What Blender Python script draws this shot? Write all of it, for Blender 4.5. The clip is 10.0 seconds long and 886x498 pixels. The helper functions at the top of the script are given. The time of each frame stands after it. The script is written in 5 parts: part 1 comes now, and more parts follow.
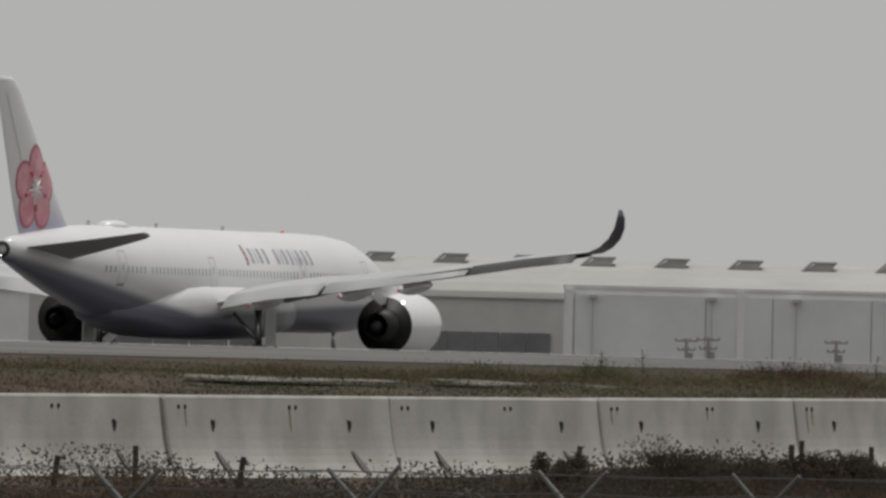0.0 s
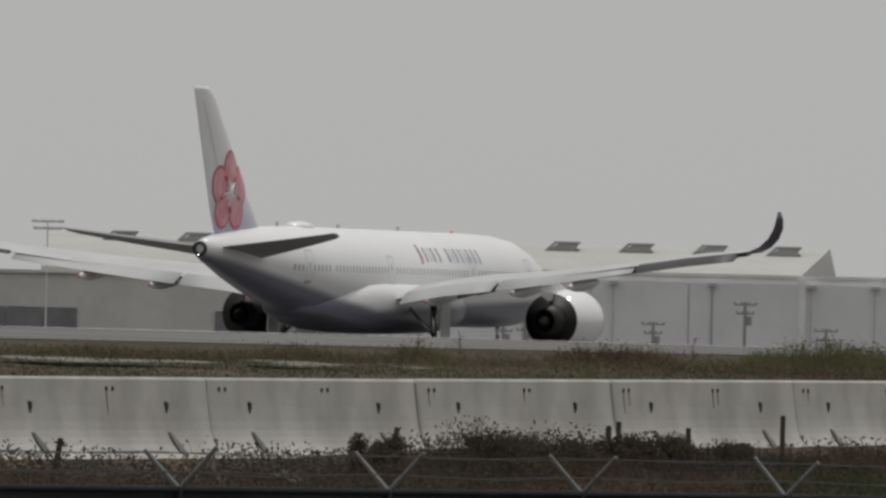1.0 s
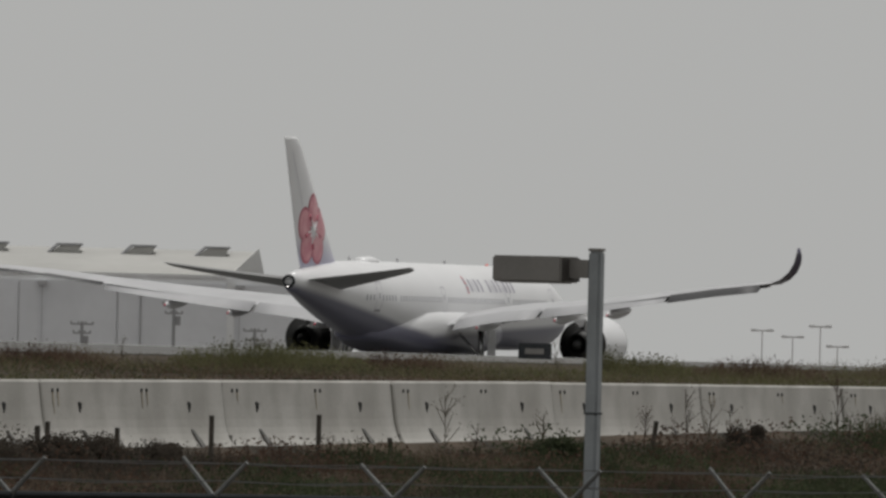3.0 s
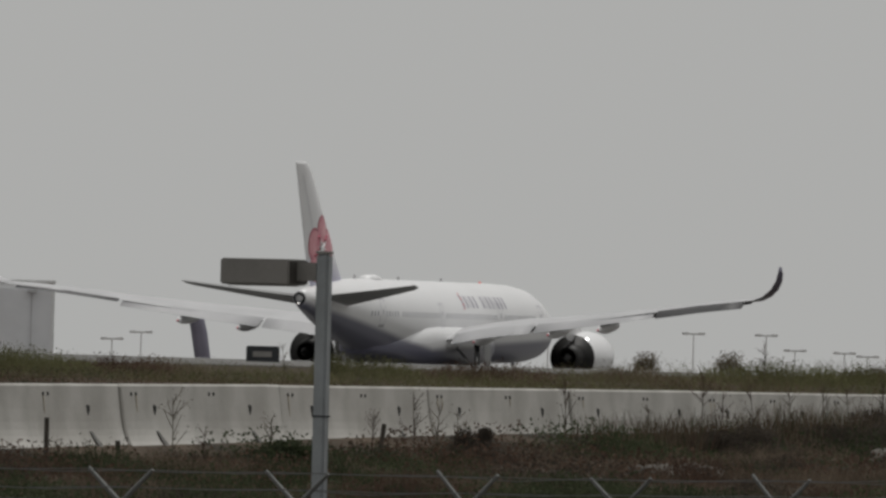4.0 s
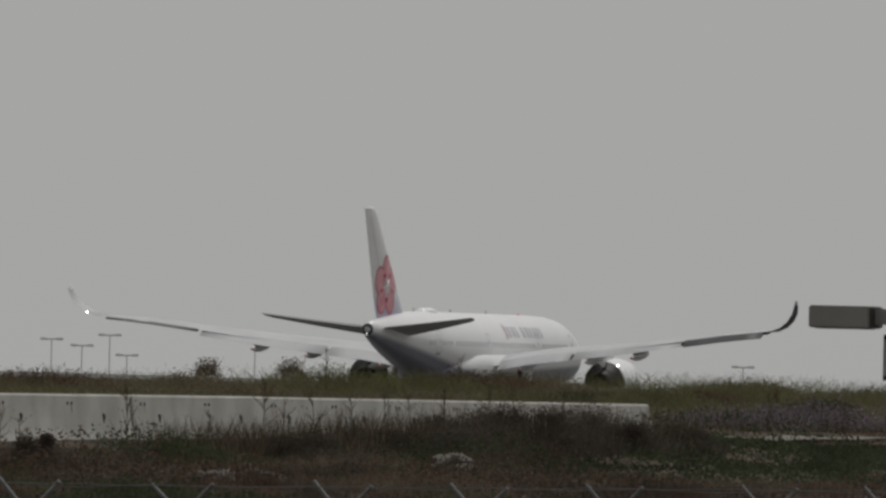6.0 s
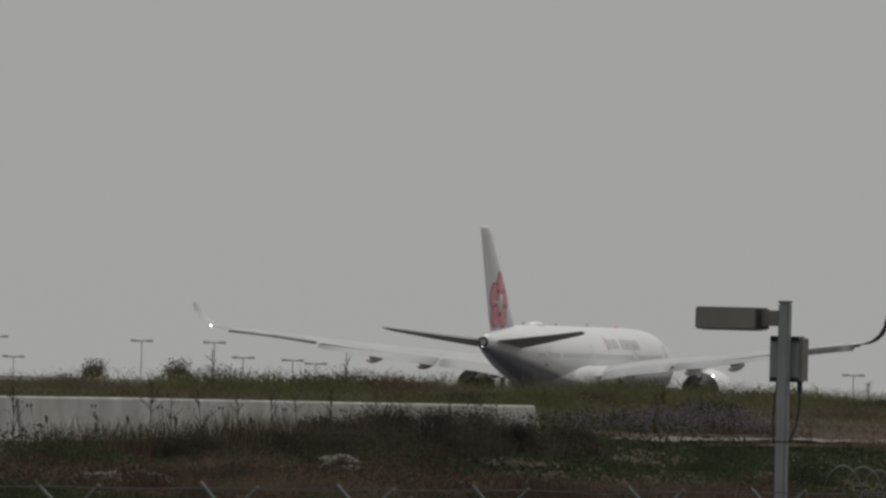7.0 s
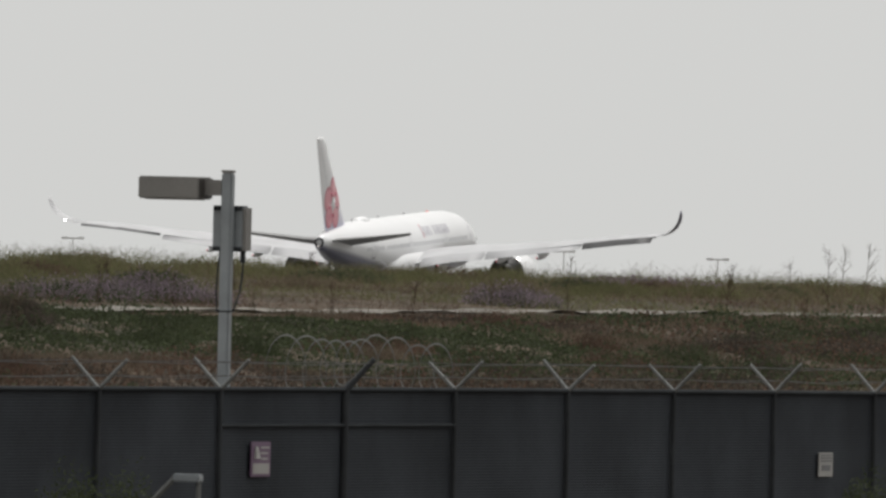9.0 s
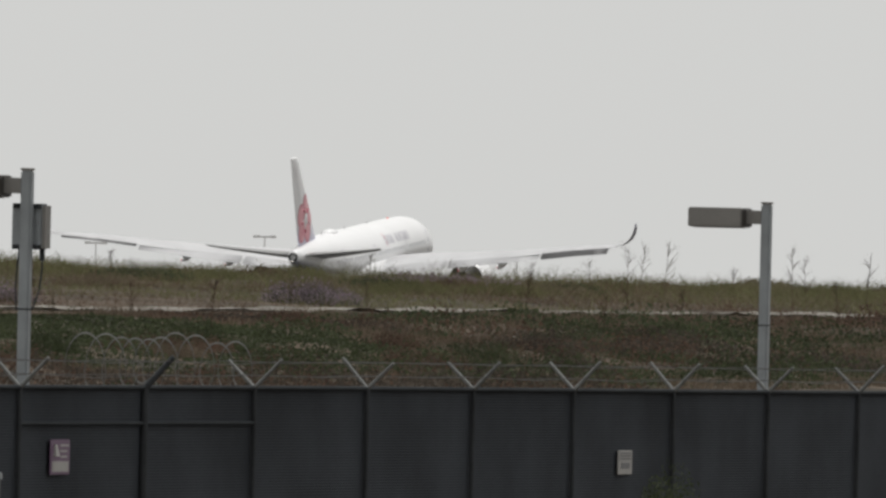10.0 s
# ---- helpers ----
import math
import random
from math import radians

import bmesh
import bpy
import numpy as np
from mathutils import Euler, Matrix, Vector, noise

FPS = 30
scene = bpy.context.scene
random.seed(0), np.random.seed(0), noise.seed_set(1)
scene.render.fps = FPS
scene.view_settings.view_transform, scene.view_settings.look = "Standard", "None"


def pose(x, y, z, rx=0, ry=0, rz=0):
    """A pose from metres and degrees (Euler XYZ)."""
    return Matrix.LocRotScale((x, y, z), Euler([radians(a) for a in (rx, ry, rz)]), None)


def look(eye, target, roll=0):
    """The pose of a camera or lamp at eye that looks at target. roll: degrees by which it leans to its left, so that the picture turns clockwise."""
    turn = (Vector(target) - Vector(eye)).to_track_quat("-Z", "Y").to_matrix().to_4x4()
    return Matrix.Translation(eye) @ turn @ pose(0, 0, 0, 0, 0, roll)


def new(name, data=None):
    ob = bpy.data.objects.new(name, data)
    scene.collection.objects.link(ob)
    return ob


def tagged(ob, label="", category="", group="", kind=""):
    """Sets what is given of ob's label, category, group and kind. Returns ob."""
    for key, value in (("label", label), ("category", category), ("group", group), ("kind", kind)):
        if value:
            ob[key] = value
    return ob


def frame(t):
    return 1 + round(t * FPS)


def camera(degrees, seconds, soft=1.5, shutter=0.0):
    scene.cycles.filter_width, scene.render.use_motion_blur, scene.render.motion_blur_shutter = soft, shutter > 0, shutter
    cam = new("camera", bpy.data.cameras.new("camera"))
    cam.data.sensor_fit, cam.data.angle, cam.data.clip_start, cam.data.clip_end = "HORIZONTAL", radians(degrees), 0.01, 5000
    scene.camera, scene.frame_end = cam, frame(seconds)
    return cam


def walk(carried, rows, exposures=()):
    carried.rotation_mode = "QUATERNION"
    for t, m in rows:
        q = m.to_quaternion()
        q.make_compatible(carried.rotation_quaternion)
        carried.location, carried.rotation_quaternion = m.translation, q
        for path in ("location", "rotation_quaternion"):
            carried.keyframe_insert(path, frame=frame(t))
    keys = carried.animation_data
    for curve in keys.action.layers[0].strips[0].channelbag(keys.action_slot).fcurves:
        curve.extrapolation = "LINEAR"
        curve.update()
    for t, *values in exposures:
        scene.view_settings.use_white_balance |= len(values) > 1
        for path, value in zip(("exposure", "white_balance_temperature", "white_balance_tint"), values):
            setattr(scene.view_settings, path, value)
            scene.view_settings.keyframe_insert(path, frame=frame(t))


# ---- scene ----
# The world: x runs along the runway, y points across it to the airfield, z is up.
EYE = Vector((0.0, 0.0, 3.5))
PAN = [  # seconds, bearing from the x axis, tilt, in degrees
    (0, 19.1001, 0.3569),
    (0.5, 18.9151, 0.3264),
    (0.6, 18.7984, 0.3191),
    (0.7, 18.6891, 0.3141),
    (1, 18.4693, 0.3073),
    (1.1, 18.4038, 0.3025),
    (1.5, 18.2073, 0.3075),
    (1.7, 17.9426, 0.3088),
    (2, 17.5053, 0.3152),
    (2.2, 17.2008, 0.3246),
    (3.3, 16.3049, 0.3620),
    (3.5, 16.1274, 0.3678),
    (3.7, 15.8894, 0.3764),
    (4, 15.5691, 0.3866),
    (4.1, 15.5124, 0.3896),
    (4.2, 15.4412, 0.3942),
    (4.5, 15.2133, 0.4010),
    (5, 14.8322, 0.4159),
    (5.5, 14.5876, 0.4261),
    (5.7, 14.3313, 0.4335),
    (6.8, 13.7928, 0.4526),
    (7, 13.6722, 0.4564),
    (7.5, 13.1089, 0.4080),
    (7.6, 12.9618, 0.3548),
    (7.7, 12.8107, 0.3058),
    (7.8, 12.6171, 0.2202),
    (7.9, 12.5412, 0.2073),
    (8, 12.4384, 0.1685),
    (8.4, 12.1057, 0.0802),
    (8.5, 12.0190, 0.0705),
    (8.6, 11.9706, 0.0948),
    (8.9, 11.8437, 0.0570),
    (9, 11.7464, 0.0539),
    (9.1, 11.6562, 0.0549),
    (9.4, 11.4039, 0.0535),
    (9.5, 11.3029, 0.0561),
    (10, 11.0560, 0.0633),
]
PLANE = [  # seconds, x, y, z of the ground under the main wheels, heading, nose-up angle
    (0, 967.53, 352.19, 2.29, -0.06, 0.01),
    (0.5, 1000.82, 351.69, 2.16, -0.35, 0.02),
    (1, 1034.31, 351.19, 2.04, -0.36, -0.01),
    (1.5, 1068.26, 350.72, 1.91, -0.32, -0.01),
    (2, 1102.90, 350.38, 1.78, -0.18, -0.03),
    (3.5, 1209.29, 349.56, 1.37, -0.29, 0.02),
    (4, 1245.30, 349.22, 1.23, -0.48, -0.01),
    (4.5, 1282.02, 348.84, 1.09, -0.77, -0.02),
    (5, 1319.60, 348.53, 0.95, -0.96, -0.01),
    (5.5, 1358.12, 348.26, 0.80, -1.07, -0.02),
    (7, 1476.97, 347.43, 0.34, -0.71, 0.03),
    (7.5, 1517.03, 346.98, 0.18, -0.56, 0.05),
    (8, 1557.31, 346.65, 0.02, -0.49, 1.05),
    (8.5, 1597.83, 346.34, -0.14, -0.47, 1.63),
    (9, 1638.50, 346.41, -0.30, -0.48, 2.01),
    (9.5, 1679.44, 346.14, -0.55, -0.26, 2.5),
    (10, 1720.52, 345.80, -0.93, -0.02, 3.12),
]


def way(bearing, tilt):
    b, e = radians(bearing), radians(tilt)
    return Vector((math.cos(b) * math.cos(e), math.sin(b) * math.cos(e), math.sin(e)))


cam = camera(3.0476, 10.0, soft=2.8)
walk(cam, [(t, look(EYE, EYE + way(b, e) * 100, 1.396)) for t, b, e in PAN],
     [(0, 0.0), (2, -0.03), (4, -0.10), (5.5, -0.19), (7.5, -0.30), (8.2, -0.06), (8.8, 0.45), (9.3, 0.56), (10, 0.52)])

# world, sun and exposure: a bright, even overcast
world = bpy.data.worlds.new("overcast")
scene.world = world
world.use_nodes = True
wn, wl = world.node_tree.nodes, world.node_tree.links
sky = wn.new("ShaderNodeTexSky")
sky.sky_type, sky.sun_disc = "NISHITA", False
sky.sun_elevation, sky.sun_rotation = radians(80), radians(114)
grey = wn.new("ShaderNodeHueSaturation")
grey.inputs["Saturation"].default_value = 0.0
cloud = wn.new("ShaderNodeMix")
cloud.data_type = "RGBA"
cloud.inputs["Factor"].default_value = 0.97
cloud.inputs["B"].default_value = (4.42, 4.43, 4.34, 1)
wl.new(sky.outputs["Color"], grey.inputs["Color"])
wl.new(grey.outputs["Color"], cloud.inputs["A"])
wl.new(cloud.outputs["Result"], wn["Background"].inputs["Color"])
wn["Background"].inputs["Strength"].default_value = 0.1
sun = new("sun", bpy.data.lights.new("sun", "SUN"))
sun.data.energy, sun.data.angle, sun.data.color = 2.0, radians(11), (1.0, 0.98, 0.95)
sun.matrix_world = look((0, 0, 100), Vector((0, 0, 100)) - Vector((0.16, -0.07, 0.985)))


# ---- materials ----
def mat(name, color, rough=0.6, metal=0.0, vary=0.12, scale=3.0, fine=40.0, bump=0.0, second=None, rand=0.0, coat=0.0, spec=0.5, streak=1.0, leafy=0.0):
    """A surface with variation at two scales, in metres: broad stains and fine grain."""
    m = bpy.data.materials.new(name)
    m.use_nodes = True
    n, l = m.node_tree.nodes, m.node_tree.links
    b = n["Principled BSDF"]
    b.inputs["Roughness"].default_value, b.inputs["Metallic"].default_value = rough, metal
    b.inputs["Specular IOR Level"].default_value = spec
    if coat:
        b.inputs["Coat Weight"].default_value, b.inputs["Coat Roughness"].default_value = coat, 0.15
    co = n.new("ShaderNodeTexCoord")
    broad, grain = n.new("ShaderNodeTexNoise"), n.new("ShaderNodeTexNoise")
    broad.inputs["Scale"].default_value, grain.inputs["Scale"].default_value = 1 / scale, fine
    broad.inputs["Detail"].default_value, grain.inputs["Detail"].default_value = 5, 3
    mp = n.new("ShaderNodeMapping")
    mp.inputs["Scale"].default_value = (1, 1, streak)
    l.new(co.outputs["Object"], mp.inputs["Vector"])
    l.new(mp.outputs["Vector"], broad.inputs["Vector"])
    l.new(co.outputs["Object"], grain.inputs["Vector"])
    ramp = n.new("ShaderNodeValToRGB")
    c2 = second or [c * (1 - 2 * vary) for c in color]
    ramp.color_ramp.elements[0].position, ramp.color_ramp.elements[1].position = 0.35, 0.65
    ramp.color_ramp.elements[0].color, ramp.color_ramp.elements[1].color = (*c2, 1), (*color, 1)
    l.new(broad.outputs["Fac"], ramp.inputs["Fac"])
    g = n.new("ShaderNodeMapRange")
    g.inputs["To Min"].default_value, g.inputs["To Max"].default_value = 1 - vary, 1 + vary
    l.new(grain.outputs["Fac"], g.inputs["Value"])
    mul = n.new("ShaderNodeVectorMath")
    mul.operation = "SCALE"
    l.new(ramp.outputs["Color"], mul.inputs[0])
    l.new(g.outputs["Result"], mul.inputs["Scale"])
    out = mul.outputs["Vector"]
    if rand:
        geo = n.new("ShaderNodeNewGeometry")
        r = n.new("ShaderNodeMapRange")
        r.inputs["To Min"].default_value, r.inputs["To Max"].default_value = 1 - rand, 1 + rand
        l.new(geo.outputs["Random Per Island"], r.inputs["Value"])
        mul2 = n.new("ShaderNodeVectorMath")
        mul2.operation = "SCALE"
        l.new(out, mul2.inputs[0])
        l.new(r.outputs["Result"], mul2.inputs["Scale"])
        out = mul2.outputs["Vector"]
    l.new(out, b.inputs["Base Color"])
    if leafy:
        # thin leaves let light through
        thin, both = n.new("ShaderNodeBsdfTranslucent"), n.new("ShaderNodeMixShader")
        both.inputs["Fac"].default_value = leafy
        l.new(out, thin.inputs["Color"])
        l.new(b.outputs["BSDF"], both.inputs[1])
        l.new(thin.outputs["BSDF"], both.inputs[2])
        l.new(both.outputs["Shader"], n["Material Output"].inputs["Surface"])
    if bump:
        bp = n.new("ShaderNodeBump")
        bp.inputs["Strength"].default_value, bp.inputs["Distance"].default_value = bump, 0.02
        l.new(grain.outputs["Fac"], bp.inputs["Height"])
        l.new(bp.outputs["Normal"], b.inputs["Normal"])
    return m


def glow(name, color, strength):
    m = bpy.data.materials.new(name)
    m.use_nodes = True
    b = m.node_tree.nodes["Principled BSDF"]
    b.inputs["Base Color"].default_value = (*color, 1)
    b.inputs["Emission Color"].default_value, b.inputs["Emission Strength"].default_value = (*color, 1), strength
    return m


WHITE = mat("white_aircraft_paint", (0.78, 0.78, 0.785), 0.3, 0, 0.03, 8, 3, coat=0.1)
NAVY = mat("dark_blue_winglet_paint", (0.10, 0.095, 0.155), 0.4, 0, 0.08, 3, 5)
WINGGREY = mat("grey_wing_skin", (0.52, 0.52, 0.53), 0.4, 0.2, 0.06, 3, 6)
TAILGREY = mat("shade_darkened_tailplane_grey", (0.24, 0.24, 0.24), 0.5, 0, 0.06, 3, 6)
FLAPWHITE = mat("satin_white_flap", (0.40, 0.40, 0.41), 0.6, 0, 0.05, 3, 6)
WINGDARK = mat("wing_shade_and_dark_trim", (0.16, 0.16, 0.165), 0.5, 0.1, 0.1, 3, 6)
AILERON = mat("shade_darkened_aileron_grey", (0.065, 0.064, 0.066), 0.6, 0, 0.08, 3, 6)
METAL = mat("bare_metal", (0.5, 0.5, 0.5), 0.25, 0.9, 0.06, 2, 8)
DARKMETAL = mat("heat_stained_metal", (0.03, 0.029, 0.028), 0.55, 0.2, 0.15, 1.5, 8)
TYRE = mat("tyre_rubber", (0.02, 0.02, 0.02), 0.8, 0, 0.15, 1, 20)
GLASS = mat("shaded_cabin_window", (0.52, 0.52, 0.55), 0.15, 0, 0.1, 1, 5)
INKGREY = mat("grey_marking_paint", (0.40, 0.385, 0.44), 0.5, 0, 0.05, 1, 8)
INKRED = mat("red_marking_paint", (0.55, 0.06, 0.10), 0.5, 0, 0.05, 1, 8)
PINK = mat("pink_emblem_paint", (0.76, 0.40, 0.43), 0.4, 0, 0.08, 1.2, 4, second=(0.62, 0.23, 0.28))
PINKDEEP = mat("deep_pink_emblem_paint", (0.50, 0.13, 0.18), 0.4, 0, 0.08, 1, 4)
CONCRETE = mat("weathered_concrete", (0.48, 0.467, 0.437), 0.9, 0, 0.11, 0.7, 30, 0.15, second=(0.355, 0.342, 0.315), streak=0.9)
CONCRETE2 = mat("joint_concrete", (0.2, 0.19, 0.175), 0.95, 0, 0.15, 0.7, 30, 0.4)
SCUP = mat("grey_scupper_concrete", (0.17, 0.165, 0.155), 0.9, 0, 0.2, 0.2, 30)
RUST = mat("rusty_stain", (0.41, 0.35, 0.25), 0.9, 0, 0.2, 0.3, 30)
HOLEDARK = mat("dark_hole_shade_and_drip", (0.03, 0.03, 0.03), 0.9, 0, 0.2, 0.3, 30)
GALV = mat("galvanised_steel", (0.335, 0.36, 0.375), 0.5, 0.35, 0.12, 0.4, 60)
DARKSTEEL = mat("dark_painted_steel", (0.056, 0.060, 0.064), 0.9, 0, 0.15, 0.5, 40, spec=0.15)
WIRE = mat("dull_wire", (0.10, 0.10, 0.10), 0.7, 0, 0.1, 0.5, 40)
DRYBROWN = mat("dry_brown_stalks", (0.150, 0.118, 0.088), 0.9, 0, 0.2, 1.2, 9, rand=0.15, spec=0.12, leafy=0.45)
# Mast grey is raised so that its colour holds the haze.
HAZEGREY = mat("haze_paled_mast_grey", (0.78, 0.78, 0.78), 0.7, 0, 0.06, 3, 3)
LAMPGREY = mat("grey_lamp_housing", (0.26, 0.25, 0.235), 0.55, 0.2, 0.1, 0.5, 40)
LAMPDARK = mat("dark_lamp_end", (0.05, 0.045, 0.04), 0.6, 0.2, 0.1, 0.5, 40)
SLAT = mat("dark_privacy_slat", (0.052, 0.058, 0.067), 0.8, 0, 0.2, 1.5, 25, spec=0.1)
COILSTEEL = mat("dull_razor_wire", (0.12, 0.12, 0.115), 0.7, 0, 0.1, 0.5, 40, spec=0.2)
RAILDARK = mat("black_rail_paint", (0.030, 0.033, 0.036), 0.9, 0, 0.15, 0.5, 40, spec=0.1)
ARMSTEEL = mat("dull_galvanised_arm", (0.18, 0.185, 0.18), 0.6, 0.1, 0.15, 0.4, 50, spec=0.3)
SOIL = mat("dry_brown_soil", (0.092, 0.070, 0.052), 0.95, 0, 0.25, 2.0, 12, 0.6, second=(0.034, 0.031, 0.025), spec=0.12)
PATH = mat("pale_dusty_track", (0.19, 0.175, 0.15), 0.95, 0, 0.25, 1.2, 15, 0.4)
TARMAC = mat("weathered_taxiway_concrete", (0.17, 0.168, 0.162), 0.95, 0, 0.12, 9, 4, 0.2, spec=0.05)
LINEPAINT = mat("white_line_paint", (0.75, 0.75, 0.73), 0.8, 0, 0.1, 3, 8)
HANGARROOF = mat("weathered_hangar_roof", (0.42, 0.415, 0.395), 0.8, 0, 0.06, 12, 0.6)
# Haze is put into these hangar colours as a lighter tone.
HANGARWALL = mat("haze_paled_hangar_wall", (0.64, 0.635, 0.625), 0.85, 0, 0.07, 9, 0.8)
HANGARDOOR = mat("haze_paled_door_panel", (0.82, 0.83, 0.86), 0.7, 0, 0.05, 8, 0.6)
HANGARTRIM = mat("haze_paled_door_trim", (0.88, 0.885, 0.89), 0.7, 0, 0.05, 6, 0.8)
HANGARDARK = mat("haze_paled_dark_door", (0.23, 0.235, 0.25), 0.7, 0, 0.12, 5, 0.8)
# Distant metalwork carries its haze in these pale greys.
DISTGREY = mat("haze_paled_grey_metal", (0.36, 0.36, 0.37), 0.7, 0, 0.08, 3, 3)
PALEMETAL = mat("pale_hazy_steel", (0.55, 0.55, 0.56), 0.7, 0, 0.08, 3, 3)
SIGNPURPLE = mat("purple_sign_paint", (0.15, 0.085, 0.15), 0.5, 0, 0.08, 0.3, 20)
SIGNWHITE = mat("white_sign_paint", (0.36, 0.35, 0.335), 0.5, 0, 0.08, 0.3, 20)
GREEN = mat("green_leaves", (0.066, 0.080, 0.042), 0.7, 0, 0.28, 2.2, 9, rand=0.15, spec=0.12, leafy=0.45)
OLIVE = mat("olive_grass", (0.135, 0.134, 0.066), 0.8, 0, 0.2, 2.5, 9, rand=0.15, spec=0.12, leafy=0.45)
STRAW = mat("dry_straw_grass", (0.175, 0.143, 0.100), 0.85, 0, 0.2, 2.5, 9, rand=0.15, spec=0.12, leafy=0.45)
RUSSET = mat("russet_dry_weed", (0.118, 0.078, 0.058), 0.85, 0, 0.25, 2.0, 9, rand=0.15, spec=0.12, leafy=0.45)
DARKBUSH = mat("dark_brown_bush", (0.088, 0.074, 0.060), 0.85, 0, 0.25, 1.0, 9, rand=0.2, spec=0.12, leafy=0.45)
PURPLE = mat("faded_purple_flowers", (0.25, 0.195, 0.235), 0.85, 0, 0.2, 1.0, 9, rand=0.15, spec=0.12, leafy=0.45)
ROCK = mat("pale_rock", (0.115, 0.104, 0.089), 0.95, 0, 0.2, 0.6, 14, 0.7)
WOOD = mat("weathered_stake_wood", (0.10, 0.085, 0.07), 0.9, 0, 0.25, 0.4, 40, 0.4)



def livery(name, aft, mid, fore, color=(0.145, 0.145, 0.195), soft=0.4):
    """White paint over a lavender underside: the soft border falls from aft to mid to fore along the body. The default
    lavender also carries belly shade.
    """
    m = WHITE.copy()
    m.name = name
    n, l = m.node_tree.nodes, m.node_tree.links
    b = n["Principled BSDF"]
    white = b.inputs["Base Color"].links[0].from_socket
    co = n.new("ShaderNodeTexCoord")
    xyz = n.new("ShaderNodeSeparateXYZ")
    l.new(co.outputs["Object"], xyz.inputs["Vector"])
    h1, h2 = n.new("ShaderNodeMapRange"), n.new("ShaderNodeMapRange")
    for h, vals in ((h1, (-31, -6, aft - mid, 0.0)), (h2, (-6, 34, mid, fore))):
        for k, v in zip(("From Min", "From Max", "To Min", "To Max"), vals):
            h.inputs[k].default_value = v
        l.new(xyz.outputs["X"], h.inputs["Value"])
    line, diff = n.new("ShaderNodeMath"), n.new("ShaderNodeMath")
    line.operation, diff.operation = "ADD", "SUBTRACT"
    l.new(h1.outputs["Result"], line.inputs[0])
    l.new(h2.outputs["Result"], line.inputs[1])
    l.new(xyz.outputs["Z"], diff.inputs[0])
    l.new(line.outputs["Value"], diff.inputs[1])
    fac = n.new("ShaderNodeMapRange")
    fac.interpolation_type = "SMOOTHSTEP"
    fac.inputs["From Min"].default_value, fac.inputs["From Max"].default_value = -soft, soft
    l.new(diff.outputs["Value"], fac.inputs["Value"])
    mix = n.new("ShaderNodeMix")
    mix.data_type = "RGBA"
    mix.inputs["A"].default_value = (*color, 1)
    l.new(fac.outputs["Result"], mix.inputs["Factor"])
    l.new(white, mix.inputs["B"])
    l.new(mix.outputs["Result"], b.inputs["Base Color"])
    return m


# Lavender livery, its colour deepened to include the shade under the body.
BODYPAINT = livery("white_and_shaded_lavender_body", 6.5, 3.15, 4.3, soft=0.3)

FINPAINT = livery("white_and_pale_lavender_fin_paint", 9.3, 9.3, 9.3, (0.46, 0.45, 0.57), 1.3)


# ---- mesh helpers ----
def mesh(name, verts, faces, material, smooth=False):
    me = bpy.data.meshes.new(name)
    me.from_pydata([tuple(v) for v in verts], [], faces)
    me.materials.append(material)
    me.update()
    if smooth:
        me.polygons.foreach_set("use_smooth", [True] * len(me.polygons))
    return me


def put(ob, m=None, parent=None):
    if parent:
        ob.parent = parent
    if m is not None:
        ob.matrix_basis = m
    return ob


def part(name, bm, material, parent=None, label="", smooth=False, m=None):
    """Links a bmesh, or a ready mesh, as one object."""
    if isinstance(bm, bpy.types.Mesh):
        me = bm
    else:
        me = bpy.data.meshes.new(name)
        bm.to_mesh(me)
        bm.free()
        me.materials.append(material)
        if smooth:
            me.polygons.foreach_set("use_smooth", [True] * len(me.polygons))
    ob = put(new(name, me), m, parent)
    if label:
        tagged(ob, label)
    return ob


def thing(name, m, label, category, group="", kind=""):
    ob = new(name)
    ob.empty_display_size = 0.3
    ob.matrix_basis = m
    return tagged(ob, label, category, group, kind)


def box(bm, x0, x1, y0, y1, z0, z1, m=Matrix(), bevel=0.0):
    r = bmesh.ops.create_cube(bm, size=1)["verts"]
    bmesh.ops.transform(bm, matrix=m @ Matrix.Translation(((x0 + x1) / 2, (y0 + y1) / 2, (z0 + z1) / 2)) @ Matrix.Diagonal((x1 - x0, y1 - y0, z1 - z0, 1)), verts=r)
    if bevel:
        es = list({e for v in r for e in v.link_edges})
        bmesh.ops.bevel(bm, geom=es, offset=bevel, segments=2, affect="EDGES")
    return bm


def tube(bm, p, q, r0, r1=None, sides=8):
    """A round bar from p to q."""
    p, q = Vector(p), Vector(q)
    d = q - p
    m = Matrix.Translation((p + q) / 2) @ d.to_track_quat("Z", "Y").to_matrix().to_4x4()
    bmesh.ops.create_cone(bm, cap_ends=True, segments=sides, radius1=r0, radius2=r0 if r1 is None else r1, depth=d.length, matrix=m)
    return bm


def loft(name, rings, material, cap=True, smooth=True, closed=True):
    """A skin through rings of equally many points."""
    n = len(rings[0])
    verts = [v for r in rings for v in r]
    faces = []
    for i in range(len(rings) - 1):
        for j in range(n if closed else n - 1):
            k = (j + 1) % n
            faces.append((i * n + j, i * n + k, (i + 1) * n + k, (i + 1) * n + j))
    if cap:
        faces += [tuple(range(n))[::-1], tuple(range((len(rings) - 1) * n, len(rings) * n))]
    me = mesh(name, verts, faces, material, smooth)
    bm = bmesh.new()
    bm.from_mesh(me)
    bmesh.ops.recalc_face_normals(bm, faces=bm.faces)
    bm.to_mesh(me)
    bm.free()
    return me


